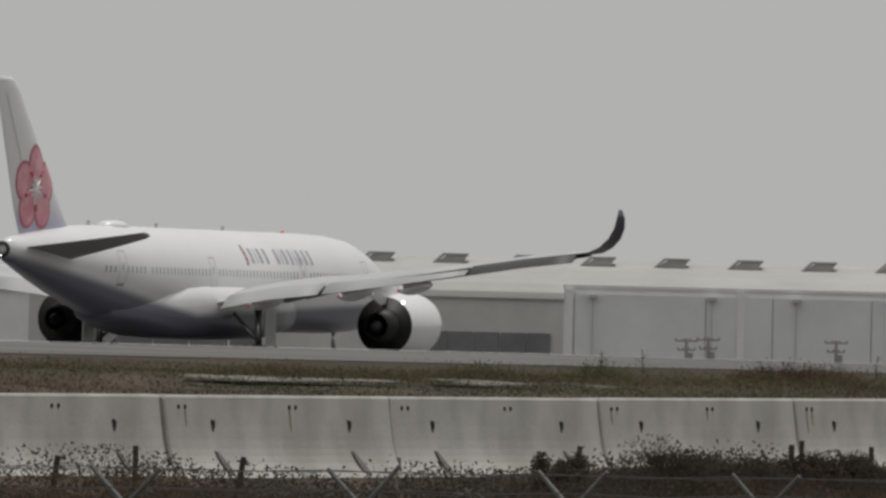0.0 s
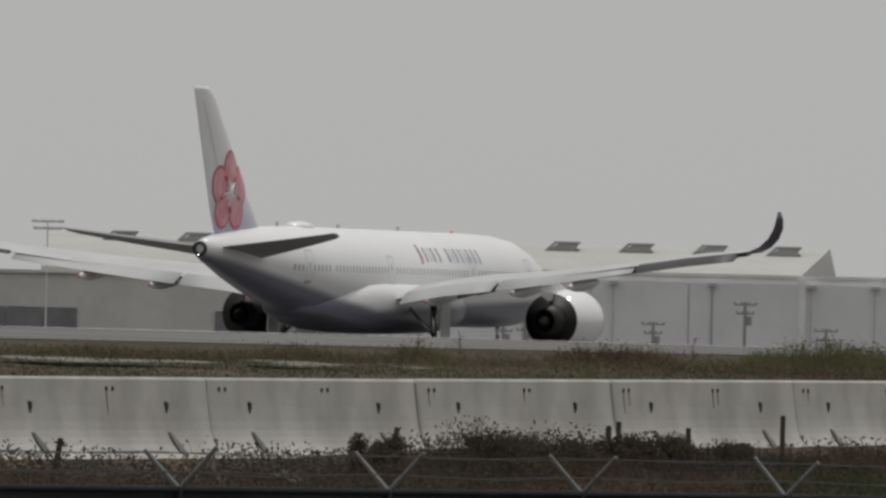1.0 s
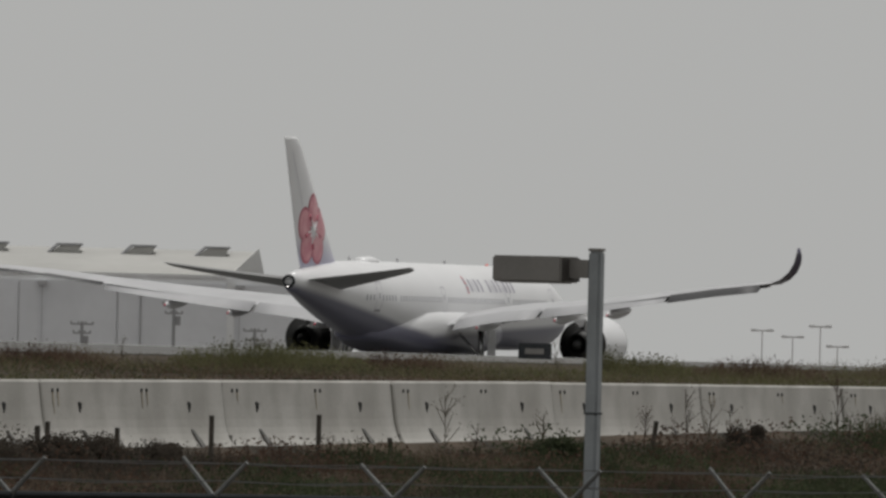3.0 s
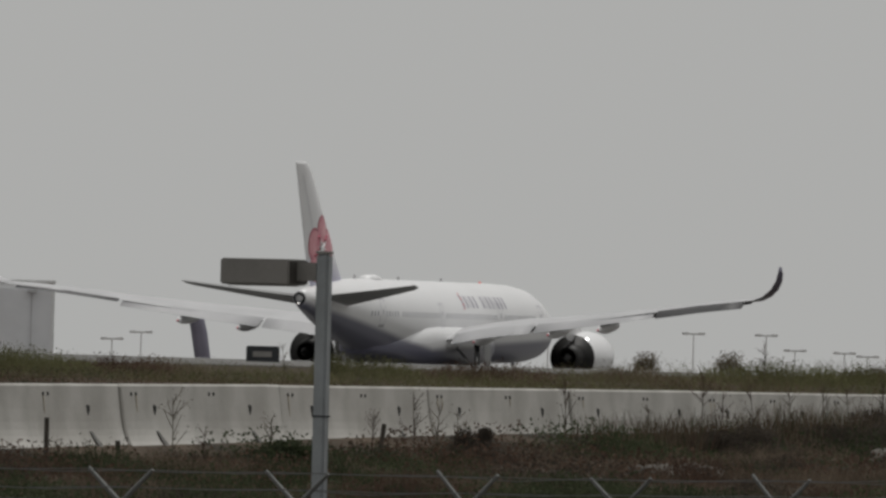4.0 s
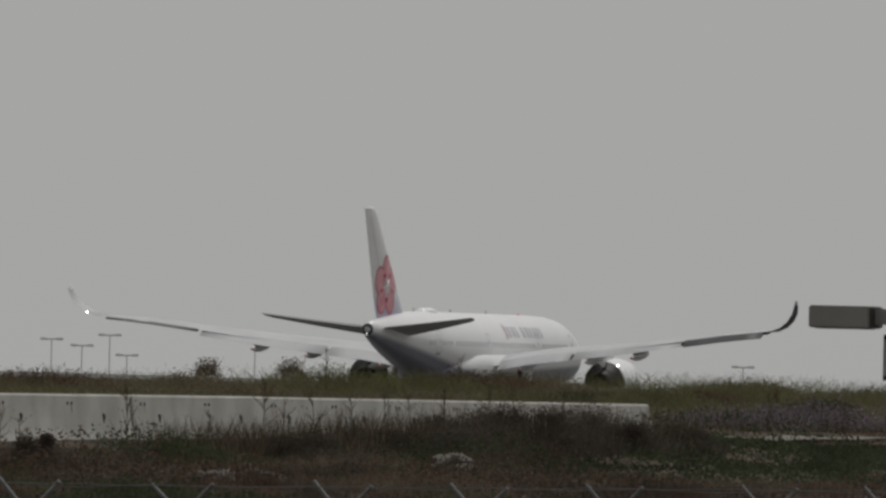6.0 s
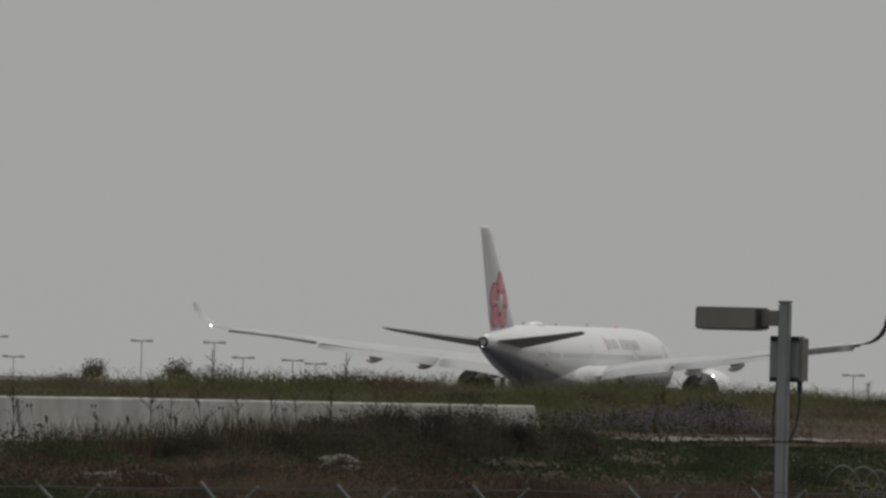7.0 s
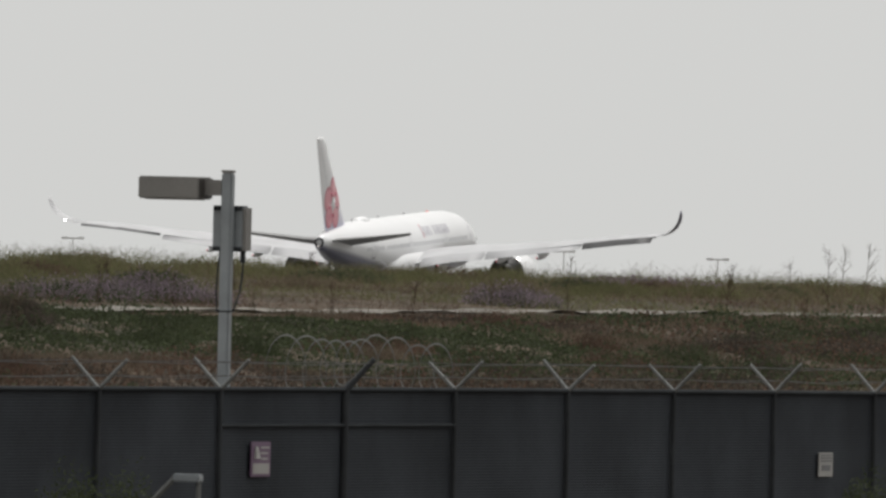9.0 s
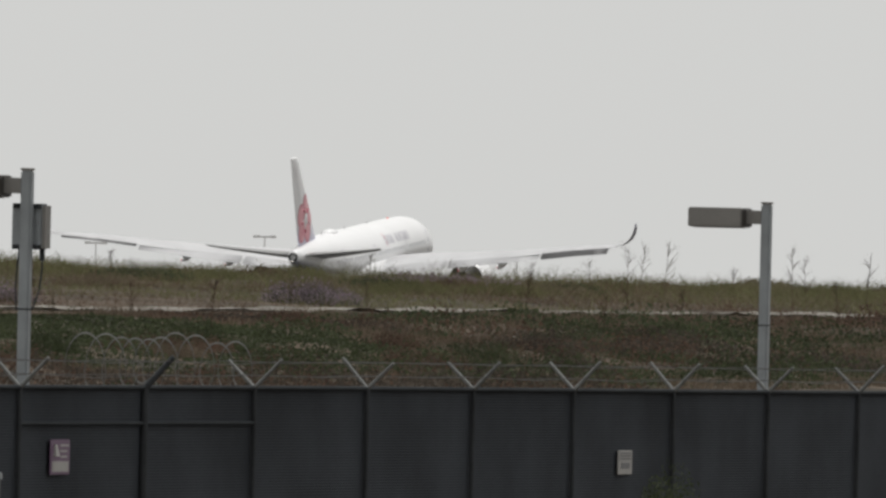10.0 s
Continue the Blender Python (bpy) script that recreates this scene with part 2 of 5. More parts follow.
def ring(x, zc, ry, rz, n=40, yc=0.0):
    return [(x, yc + ry * math.sin(2 * math.pi * j / n), zc + rz * math.cos(2 * math.pi * j / n)) for j in range(n)]


# ---- ground ----
def lerp(x, xs, ys):
    return float(np.interp(x, xs, ys))


def fence_y(x):
    return 33.3 - (x - 102.5) * 0.1225


def fence_top(x):
    return 2.55 - (x - 98) * 0.0021 + lerp(x, (95, 104, 117, 128, 140), (0.0, -0.01, -0.05, -0.03, -0.01))


def barrier_top(x):
    return lerp(x, (130, 139, 151, 163, 176, 194, 214), (3.03, 3.06, 3.09, 3.14, 3.19, 3.215, 3.215))


def runway_z(x):
    return 2.25 - 0.0039 * (min(max(x, 500), 2600) - 975) - 0.0048 * min(max(x - 1650, 0), 120)


def ground_z(x, y):
    fy = fence_y(min(max(x, 40), 260))
    soil = lerp(x, (135, 147, 152, 165, 185, 205, 235), (2.1, 2.12, 2.22, 2.27, 2.50, 2.64, 2.66))
    back = lerp(x, (150, 200, 225, 300), (3.0, 3.02, 2.60, 2.64))
    mid = lerp(x, (150, 205, 235), (3.17, 3.14, 2.84))
    crest = lerp(x, (200, 290, 357, 433, 520), (3.1, 3.13, 3.28, 3.05, 2.98))
    drop = 0.0016 * max(x - 500, 0)
    taxi0, taxi1 = 3.22 - drop, 3.52 - drop
    rw = runway_z(x)
    if x > 700:
        taxi0, taxi1 = min(taxi0, rw + 0.6), min(taxi1, rw + 0.6)
    ys = (-400, 5, 13, fy + 1, fy + 6, 43, 49.6, 50.3, 51.5, 54, 57.5, 62, 85, 110, 140, 170, 200, 280, 3000)
    zs = (1.9, 1.9, 0.1, 0.12, 1.5, 2.0, soil, soil + 0.05, back - 0.04, back, back + 0.06, mid, crest, crest - 0.35, taxi0, taxi1, min(taxi1 - 0.5, rw + 0.4), rw, rw)
    z = lerp(y, ys, zs)
    if fy + 4 < y < 49 or 54 < y < 135:
        z += (0.16 if y < 50 else 0.07) * noise.noise((x * 0.15, y * 0.3, 0)) + (0.10 if y < 49 else 0.05) * noise.noise((x * 0.6, y * 0.9, 3))
    return z


def build_ground():
    xs = np.concatenate([[-3000, -800, -200, 0, 40, 70], np.arange(85, 260, 1.0), np.arange(260, 520, 4.0), np.arange(520, 1000, 20), [1000, 1200, 1500, 1650, 1710, 1770, 2000, 2600, 4800]])
    ys = np.concatenate([[-3000, -400, -50, 5, 13, 20], np.arange(24, 66, 0.7), np.arange(66, 136, 2.0), [140, 150, 160, 170, 176, 185, 200, 230, 280, 318, 352, 386, 500, 900, 1800, 4800]])
    verts = [(x, y, ground_z(x, y)) for x in xs for y in ys]
    n = len(ys)
    faces = [(i * n + j, (i + 1) * n + j, (i + 1) * n + j + 1, i * n + j + 1) for i in range(len(xs) - 1) for j in range(n - 1)]
    tagged(new("ground", mesh("ground", verts, faces, SOIL, True)), "dry brown airfield soil rising in an embankment", "ground", kind="structure")


def strip(name, material, y0, y1, x0, x1, step, lift, label, wob=0.0):
    """A paved band that follows the ground."""
    verts, faces = [], []
    xs = np.arange(x0, x1 + step, step)
    yy = np.linspace(y0, y1, 7)
    for x in xs:
        for k, y in enumerate(yy):
            w = wob * noise.noise((x * 0.21, k * 0.01 + (5 if k > 3 else 0), 7)) if wob else 0
            verts.append((x, y + w, ground_z(x, y) + lift))
    n = len(yy)
    for i in range(len(xs) - 1):
        for j in range(n - 1):
            faces.append((i * n + j, (i + 1) * n + j, (i + 1) * n + j + 1, i * n + j + 1))
    return tagged(new(name, mesh(name, verts, faces, material, True)), label, "pavement", kind="structure")


build_ground()
strip("road", PATH, 55.6, 57.0, 216, 420, 1.0, 0.06, "pale dusty perimeter track along the embankment top", 0.15)
strip("road", PATH, 59.6, 60.4, 166, 171.5, 0.5, 0.06, "worn patch of a pale dusty track", 0.6)
strip("road", PATH, 59.4, 60.4, 173.5, 179.5, 0.5, 0.06, "worn patch of a pale dusty track", 0.6)
strip("taxiway", TARMAC, 140, 175, 250, 900, 10, 0.02, "pale concrete taxiway on the airfield")
strip("taxiway_line", LINEPAINT, 168.6, 169.4, 250, 900, 10, 0.035, "white edge line on the taxiway")
strip("runway", TARMAC, 322, 382, 500, 2600, 50, 0.02, "grey concrete runway")


# ---- the airliner: x forward, y to its left, z up, origin on the ground under the main wheels ----
def airfoil(n=14, thick=0.11):
    """Points round a wing section, chord from 0 (nose) to 1 (tail)."""
    up, lo = [], []
    for i in range(n + 1):
        c = 0.5 - 0.5 * math.cos(math.pi * i / n)
        t = 5 * thick * (0.2969 * math.sqrt(c) - 0.126 * c - 0.3516 * c * c + 0.2843 * c ** 3 - 0.1015 * c ** 4)
        camb = 0.03 * (1 - (2 * c - 0.9) ** 2)
        up.append((c, camb + t))
        lo.append((c, camb - t * 0.8))
    return up + lo[-2:0:-1]


def section(lead, chord, thick, span_dir, twist=0.0, upright=0.0):
    """A wing section at its leading edge. upright: how far the section is turned from flat (0) to standing (90)."""
    out = []
    cu, su = math.cos(radians(upright)), math.sin(radians(upright))
    ct, st = math.cos(radians(twist)), math.sin(radians(twist))
    for c, t in airfoil(thick=thick):
        dx, dz = -c * chord, t * chord
        dx, dz = dx * ct - dz * st, dz * ct + dx * st
        out.append((lead[0] + dx, lead[1] - span_dir * dz * su, lead[2] + dz * cu))
    return out


def wing_z(y):
    return 4.15 + (y - 3) * 0.0975 + max(y - 12, 0) ** 2 * 0.00177 + lerp(y, (2, 7, 26, 30), (0.0, 0.42, 0.38, 0.16))


def wing_lead(y):
    return 12.6 - (y - 3) * 0.735


def wing_tail(y):
    return lerp(y, (3, 11, 30.3), (-2.6, -3.9, -10.4))


def side_wing(plane, s):
    rings = []
    for y in (2.0, 3, 5, 8, 11, 14, 17, 20, 23, 26, 28.5, 30):
        ch = wing_lead(y) - wing_tail(y)
        rings.append(section((wing_lead(y), s * y, wing_z(y)), ch, lerp(y, (2, 11, 30), (0.075, 0.065, 0.07)), s, lerp(y, (2, 30), (1.2, 0))))
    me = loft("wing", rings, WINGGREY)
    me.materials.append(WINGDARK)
    # Downward faces get a darker grey that paints in the wing's shade.
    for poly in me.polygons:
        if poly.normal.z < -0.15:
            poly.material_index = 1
    part("wing", me, None, plane, "pale grey swept wing, underside darkened as shade")
    # the blended winglet curls up and back
    rings = []
    for y, z, a, ch, lead in ((30, wing_z(30), 5, 2.95, wing_lead(30)), (30.9, wing_z(30) + 0.32, 28, 2.7, -8.1), (31.6, wing_z(30) + 0.85, 50, 2.4, -8.75),
                              (32.05, wing_z(30) + 1.5, 68, 2.05, -9.35), (32.25, wing_z(30) + 2.1, 80, 1.6, -9.95), (32.32, 10.12, 86, 0.7, -10.75)):
        rings.append(section((lead, s * y, z), ch, 0.07, s, 0, a))
    me = loft("winglet", rings, NAVY)
    me.materials.append(PALEMETAL)
    for poly in me.polygons:
        if s * poly.normal.y < 0 or poly.normal.z > 0.3:
            poly.material_index = 1
    part("winglet", me, None, plane, "dark blue upswept winglet")
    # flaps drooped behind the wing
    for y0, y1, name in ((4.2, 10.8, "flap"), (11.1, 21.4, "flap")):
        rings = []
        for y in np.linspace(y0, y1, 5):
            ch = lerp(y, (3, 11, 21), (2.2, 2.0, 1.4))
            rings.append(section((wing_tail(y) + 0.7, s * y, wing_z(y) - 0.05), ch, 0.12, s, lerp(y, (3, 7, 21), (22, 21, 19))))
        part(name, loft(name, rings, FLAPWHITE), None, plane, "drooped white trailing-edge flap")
    # Aileron colour is darkened to stand for a face out of the sun.
    rings = [section((wing_tail(y) + 0.45, s * y, wing_z(y) - 0.04), 0.85 if s > 0 else 1.35, 0.2, s, 12 if s > 0 else 24) for y in np.linspace(21.7, 29.2, 5)]
    part("aileron", loft("aileron", rings, AILERON), None, plane, "grey aileron, darkened as if out of the sun")
    rings = [section((wing_lead(y) + 0.16, s * y, wing_z(y) - 0.03), 1.1, 0.15, s, 8) for y in np.linspace(4.5, 29.0, 9)]
    part("slat", loft("slat", rings, WINGGREY), None, plane)
    # flap track fairings with red tips
    for y in (6.2, 12.5, 16.9):
        x, z = wing_tail(y) + 1.3, wing_z(y) - 0.05
        prof = [(3.6, 0.05), (3.0, 0.22), (1.8, 0.36), (0.2, 0.42), (-1.2, 0.36), (-2.2, 0.22), (-2.7, 0.1)]
        rings = [ring(x + dx, z - 0.62 - 0.14 * (2 - dx) * 0.5, r * 0.62, r * 1.05, 14, s * y) for dx, r in prof]
        fair = part("flap_fairing", loft("flap_fairing", rings, WHITE), None, plane, "pale grey flap track fairing with a red tip")
        part("tip", loft("tip", [ring(x - 2.68, z - 0.62 - 0.328, 0.07, 0.11, 12, s * y), ring(x - 3.0, z - 0.99, 0.02, 0.03, 12, s * y)], INKRED), None, fair, "red fairing tip")


def engine(plane, s):
    y, z = s * 10.6, 2.82
    tilt = lambda x: z + 0.02 * (x - 10)
    outer = [(13.9, 1.55), (14.02, 1.66), (13.9, 1.78), (13.2, 1.94), (12.0, 2.04), (10.6, 2.05), (9.2, 1.96), (8.2, 1.80)]
    nac = part("nacelle", loft("nacelle", [ring(x, tilt(x), r, r, 36, y) for x, r in outer] , WHITE, cap=False), None, plane, "white engine nacelle")
    part("inlet_lip", loft("inlet_lip", [ring(x, tilt(x), r, r, 36, y) for x, r in ((13.55, 1.865), (13.9, 1.795), (14.04, 1.68), (13.9, 1.54), (13.2, 1.46))], METAL, cap=False), None, nac, "polished metal inlet lip")
    part("fan", loft("fan", [ring(x, tilt(x), r, r, 36, y) for x, r in ((12.4, 1.5), (12.38, 0.5), (12.9, 0.05))], DARKMETAL), None, nac, "dark engine fan")
    part("exhaust_duct", loft("exhaust_duct", [ring(x, tilt(x), r, r, 36, y) for x, r in ((8.19, 1.795), (8.22, 1.74), (10.5, 1.76), (10.6, 0.9))], DARKMETAL), None, nac, "dark exhaust duct")
    part("core_nozzle", loft("core_nozzle", [ring(x, tilt(x), r, r, 30, y) for x, r in ((10.4, 1.12), (8.0, 1.1), (6.6, 0.78), (6.62, 0.7), (7.4, 0.72))], DARKMETAL), None, nac, "heat-stained core nozzle")
    part("exhaust_plug", loft("exhaust_plug", [ring(x, tilt(x), r, r, 20, y) for x, r in ((8.0, 0.5), (6.6, 0.38), (5.6, 0.08))], DARKMETAL), None, nac)
    rings = []
    for zz, x0, x1, w in ((z + 1.5, 12.6, 7.4, 0.36), (z + 2.0, 11.4, 5.4, 0.38), (z + 2.5, 9.4, 2.0, 0.4)):
        rings.append([(x0, y, zz), (x0 - 0.8, y + w / 2, zz), ((x0 + x1) / 2, y + w / 2, zz), (x1, y, zz - 0.25), ((x0 + x1) / 2, y - w / 2, zz), (x0 - 0.8, y - w / 2, zz)])
    part("pylon", loft("pylon", rings, WHITE, smooth=False), None, plane, "white engine pylon")


def wheel(parent, x, y, z, r, w):
    bm = bmesh.new()
    bmesh.ops.create_cone(bm, cap_ends=True, segments=24, radius1=r, radius2=r, depth=w, matrix=Matrix.Translation((x, y, z)) @ Matrix.Rotation(radians(90), 4, "X"))
    bmesh.ops.bevel(bm, geom=[e for e in bm.edges if len(e.link_faces) == 2 and e.calc_face_angle() > 1], offset=w * 0.22, segments=2, affect="EDGES")
    t = part("wheel", bm, TYRE, parent, "black rubber landing wheel", True)
    bm = bmesh.new()
    for q in (-1, 1):
        tube(bm, (x, y + q * w * 0.42, z), (x, y + q * w * 0.53, z), r * 0.5, r * 0.42, 16)
    part("rim", bm, METAL, t, "metal wheel rim")


def build_plane():
    plane = thing("airliner", pose(960, 352, 2.3), "white twin-engine airliner with lavender belly and pink flower tail", "airplane")
    prof = [(33.9, 4.4, 0.06, 0.06), (33.6, 4.42, 0.72, 0.7), (33.0, 4.5, 1.28, 1.25), (32.0, 4.68, 1.82, 1.82), (30.6, 4.9, 2.3, 2.34), (29, 5.07, 2.64, 2.69), (27, 5.26, 2.87, 2.97), (24.5, 5.33, 2.96, 3.1),
            (21, 5.36, 2.98, 3.13), (10, 5.36, 2.98, 3.13), (0, 5.36, 2.98, 3.13), (-7, 5.36, 2.98, 3.13), (-10.5, 5.44, 2.95, 3.06), (-14, 5.62, 2.82, 2.87), (-17.5, 5.9, 2.58, 2.55), (-21, 6.18, 2.22, 2.17),
            (-24.5, 6.42, 1.74, 1.7), (-27.5, 6.62, 1.22, 1.24), (-29.8, 6.74, 0.8, 0.84), (-31.2, 6.8, 0.5, 0.52)]
    prof = [(x + max(x - 21, 0) * 0.15, zc, ry, rz) for x, zc, ry, rz in prof]
    n = 48
    rings = [ring(x, zc, ry, rz, n) for x, zc, ry, rz in prof]
    fine = []
    for a, b in zip(rings, rings[1:]):
        steps = max(1, int((a[0][0] - b[0][0]) / 1.2))
        for k in range(steps):
            u = k / steps
            fine.append([tuple(p * (1 - u) + q * u for p, q in zip(v, w)) for v, w in zip(a, b)])
    fine.append(rings[-1])
    me = loft("fuselage", fine, BODYPAINT)
    part("fuselage", me, None, plane, "white fuselage with a lavender underside darkened for shade")
    # tail cone outlet of the auxiliary engine
    part("tail_outlet", loft("tail_outlet", [ring(x, z, r, r, 20) for x, z, r in ((-31.1, 6.79, 0.52), (-31.45, 6.82, 0.42), (-31.45, 6.82, 0.34), (-31.0, 6.8, 0.3))], DARKSTEEL), None, plane, "dark metal tail outlet")
    # belly fairing
    def rounded(x, zc, ry, rz, m=40):
        out = []
        for j in range(m):
            c, d = math.sin(2 * math.pi * j / m), math.cos(2 * math.pi * j / m)
            out.append((x, ry * math.copysign(abs(c) ** 0.67, c), zc + rz * math.copysign(abs(d) ** 0.67, d)))
        return out
    fr = [rounded(*r) for r in ((17.0, 3.6, 0.9, 0.6), (14.5, 3.6, 2.5, 1.4), (10, 3.55, 3.3, 1.8), (3, 3.55, 3.5, 1.92), (-3.5, 3.55, 3.48, 1.9), (-6.5, 3.55, 3.36, 1.8), (-9.5, 3.5, 2.95, 1.45), (-12.5, 3.4, 2.3, 0.9), (-15.2, 3.2, 1.3, 0.35))]
    me = loft("belly_fairing", fr, BODYPAINT)
    part("belly_fairing", me, None, plane, "white and lavender belly fairing, lavender darkened for shade")
    for s in (1, -1):
        side_wing(plane, s)
        engine(plane, s)
        # Whole tailplane is tinted darker for the shade on its underside.
        rings = [section((x, s * y, z - 0.12 * ch), ch, 0.1, s, -7) for x, y, z, ch in ((-22.6, 0.6, 6.95, 6.6), (-24.2, 2.2, 7.12, 5.7), (-27.4, 5.8, 7.52, 3.8), (-29.9, 8.7, 7.88, 2.25), (-30.5, 9.17, 7.95, 1.6))]
        part("tailplane", loft("tailplane", rings, TAILGREY), None, plane, "horizontal tailplane, grey darkened for its shaded underside")
    # fin: sections lie flat, stacked upwards
    def fin_ring(z, x0, x1, t):
        pts = []
        for c, h in airfoil(thick=t):
            h = 5 * t * (0.2969 * math.sqrt(c) - 0.126 * c - 0.3516 * c * c + 0.2843 * c ** 3 - 0.1015 * c ** 4) * (1 if len(pts) <= 14 else -1)
            pts.append((x0 + (x1 - x0) * c, h * (x0 - x1), z))
        return pts
    rows = [(7.3, -19.4, -28.0), (8.1, -20.4, -28.6), (8.7, -21.2, -28.85), (9.4, -21.9, -29.2), (11, -23.55, -29.95), (14, -26.6, -31.35), (16.4, -28.98, -32.45), (16.95, -29.7, -32.72), (17.18, -30.5, -32.82)]
    rows = [(z, a + lerp(z, (8, 14, 17), (0.4, 0.2, 0.0)), b - lerp(z, (8, 9, 17), (0.1, 0.35, 0.3))) for z, a, b in rows]
    me = loft("fin", [fin_ring(z, a, b, 0.09) for z, a, b in rows], FINPAINT)
    part("fin", me, None, plane, "white tail fin")
    # rudder seam and lavender foot of the fin
    fin_a = lambda z: lerp(z, (8.1, 8.7, 11, 14, 16.3), (-20.0, -20.8, -23.25, -26.4, -28.9))
    fin_b = lambda z: lerp(z, (8.1, 8.7, 11, 14, 16.3), (-28.75, -29.1, -30.29, -31.67, -32.75))
    def fin_y(x, z):
        a, b = fin_a(z), fin_b(z)
        c = min(max((x - a) / (b - a), 0), 1)
        return 5 * 0.09 * (0.2969 * math.sqrt(c) - 0.126 * c - 0.3516 * c * c + 0.2843 * c ** 3 - 0.1015 * c ** 4) * (a - b)
    for s in (1, -1):
        verts = []
        for z in np.linspace(8.8, 16.2, 16):
            xr = fin_a(z) + 0.68 * (fin_b(z) - fin_a(z))
            verts += [(xr - 0.04, s * (fin_y(xr, z) + 0.012), z), (xr + 0.04, s * (fin_y(xr, z) + 0.012), z)]
        part("rudder_seam", mesh("rudder_seam", verts, [(2 * i, 2 * i + 1, 2 * i + 3, 2 * i + 2) for i in range(15)], INKGREY), None, plane)
    # flower emblem: five petals laid on the fin's curve
    for s in (1, -1):
        cx, cz = -26.55, 10.5
        emblem = None
        for k in range(5):
            ang = radians(90 + 72 * k)
            for inset, mt, nm, off in ((1.0, PINKDEEP, "petal", 0.02), (0.84, PINK, "petal_face", 0.032)):
                verts = []
                pcx, pcz = cx + 1.78 * math.cos(ang), cz + 1.36 * math.sin(ang)
                for rr in (0.0, 0.5, 1.0):
                    for j in range(20):
                        a2 = 2 * math.pi * j / 20
                        ex, ez = 1.28 * inset * rr * math.cos(a2), 1.22 * inset * rr * math.sin(a2)
                        x = pcx + ex * math.cos(ang) - ez * math.sin(ang)
                        z = pcz + (ex * math.sin(ang) + ez * math.cos(ang)) * 1.05
                        x = min(max(x, fin_b(z) + 0.1), fin_a(z) - 0.15)
                        verts.append((x, s * (fin_y(x, z) + off), z))
                faces = [(r * 20 + j, r * 20 + (j + 1) % 20, (r + 1) * 20 + (j + 1) % 20, (r + 1) * 20 + j) for r in range(2) for j in range(20)]
                ob = part(nm, mesh(nm, verts, faces, mt), None, plane if nm == "petal" or emblem is None else emblem, "pink emblem petal on the fin")
                if nm == "petal":
                    emblem = ob
        bm = bmesh.new()
        for k in range(10):
            a2 = radians(36 * k + 10)
            reach = 0.95 if k % 2 else 0.65
            x, z = cx + 1.15 * reach * math.cos(a2), cz + reach * math.sin(a2)
            tube(bm, (cx, s * (fin_y(cx, cz) + 0.045), cz), (x, s * (fin_y(x, z) + 0.045), z), 0.10, 0.05, 6)
        part("emblem_heart", bm, WHITE, plane, "white heart of the emblem")
        for k in range(5):
            a2 = radians(54 + 72 * k)
            bm = bmesh.new()
            x, z = cx + 1.05 * math.cos(a2), cz + 0.95 * math.sin(a2)
            tube(bm, (x, s * (fin_y(x, z) + 0.03), z), (x + 0.5 * math.cos(a2), s * (fin_y(x + 0.5 * math.cos(a2), z + 0.4 * math.sin(a2)) + 0.045), z + 0.4 * math.sin(a2)), 0.11, 0.13, 6)
            part("stamen_dot", bm, PINKDEEP, plane, "deep pink dot between the emblem's petals")
    # antenna dome, blade aerials, beacon
    dome = [ring(x, 8.45, w, h, 20) for x, w, h in ((-10.4, 0.1, 0.06), (-10.9, 0.6, 0.28), (-11.8, 0.75, 0.38), (-13.2, 0.7, 0.34), (-14.0, 0.12, 0.1))]
    part("antenna_dome", loft("antenna_dome", dome, WHITE), None, plane, "white antenna dome on the roof")
    for x in (-16.5, -4.5, 7.5):
        bm = bmesh.new()
        box(bm, x - 0.25, x + 0.2, -0.03, 0.03, 8.35, 8.74)
        part("blade_aerial", bm, WINGGREY, plane)
    bm = bmesh.new()
    bmesh.ops.create_uvsphere(bm, u_segments=12, v_segments=8, radius=0.13, matrix=Matrix.Translation((18.5, 0, 8.50)))
    part("beacon", bm, glow("red_beacon_light", (0.7, 0.08, 0.06), 0.12), plane, "glowing red beacon", True)
    # cabin windows, doors and markings on both flanks
    def flank(x, z, s, off):
        zc, ry, rz = (lerp(-x, [-p[0] for p in prof], [p[k] for p in prof]) for k in (1, 2, 3))
        u = min(max((z - zc) / rz, -1), 1)
        return (x, s * (ry * math.sqrt(1 - u * u) + off), z)
    def patch(name, x0, x1, z0, z1, s, material, off=0.015, parent=plane, label="", lean=0.0):
        nx, nz = max(1, int(abs(x1 - x0) / 0.8)), max(1, int(abs(z1 - z0) / 0.35))
        verts, faces = [], []
        for i in range(nx + 1):
            for j in range(nz + 1):
                z = z0 + (z1 - z0) * j / nz
                verts.append(flank(x0 + (x1 - x0) * i / nx - lean * (z - z0), z, s, off))
        for i in range(nx):
            for j in range(nz):
                q = (i * (nz + 1) + j, i * (nz + 1) + j + 1, (i + 1) * (nz + 1) + j + 1, (i + 1) * (nz + 1) + j)
                faces.append(q if s > 0 else q[::-1])
        return part(name, mesh(name, verts, faces, material), None, parent, label)
    for s in (1, -1):
        for x in [24.5 - 0.62 * k for k in range(72)]:
            if any(abs(x - d) < 0.75 for d in (26.5, 14.6, -2.0, -17.2)) or -12.8 > x > -13.6:
                continue
            patch("cabin_window", x - 0.13, x + 0.13, 5.62, 6.02, s, GLASS, 0.012)
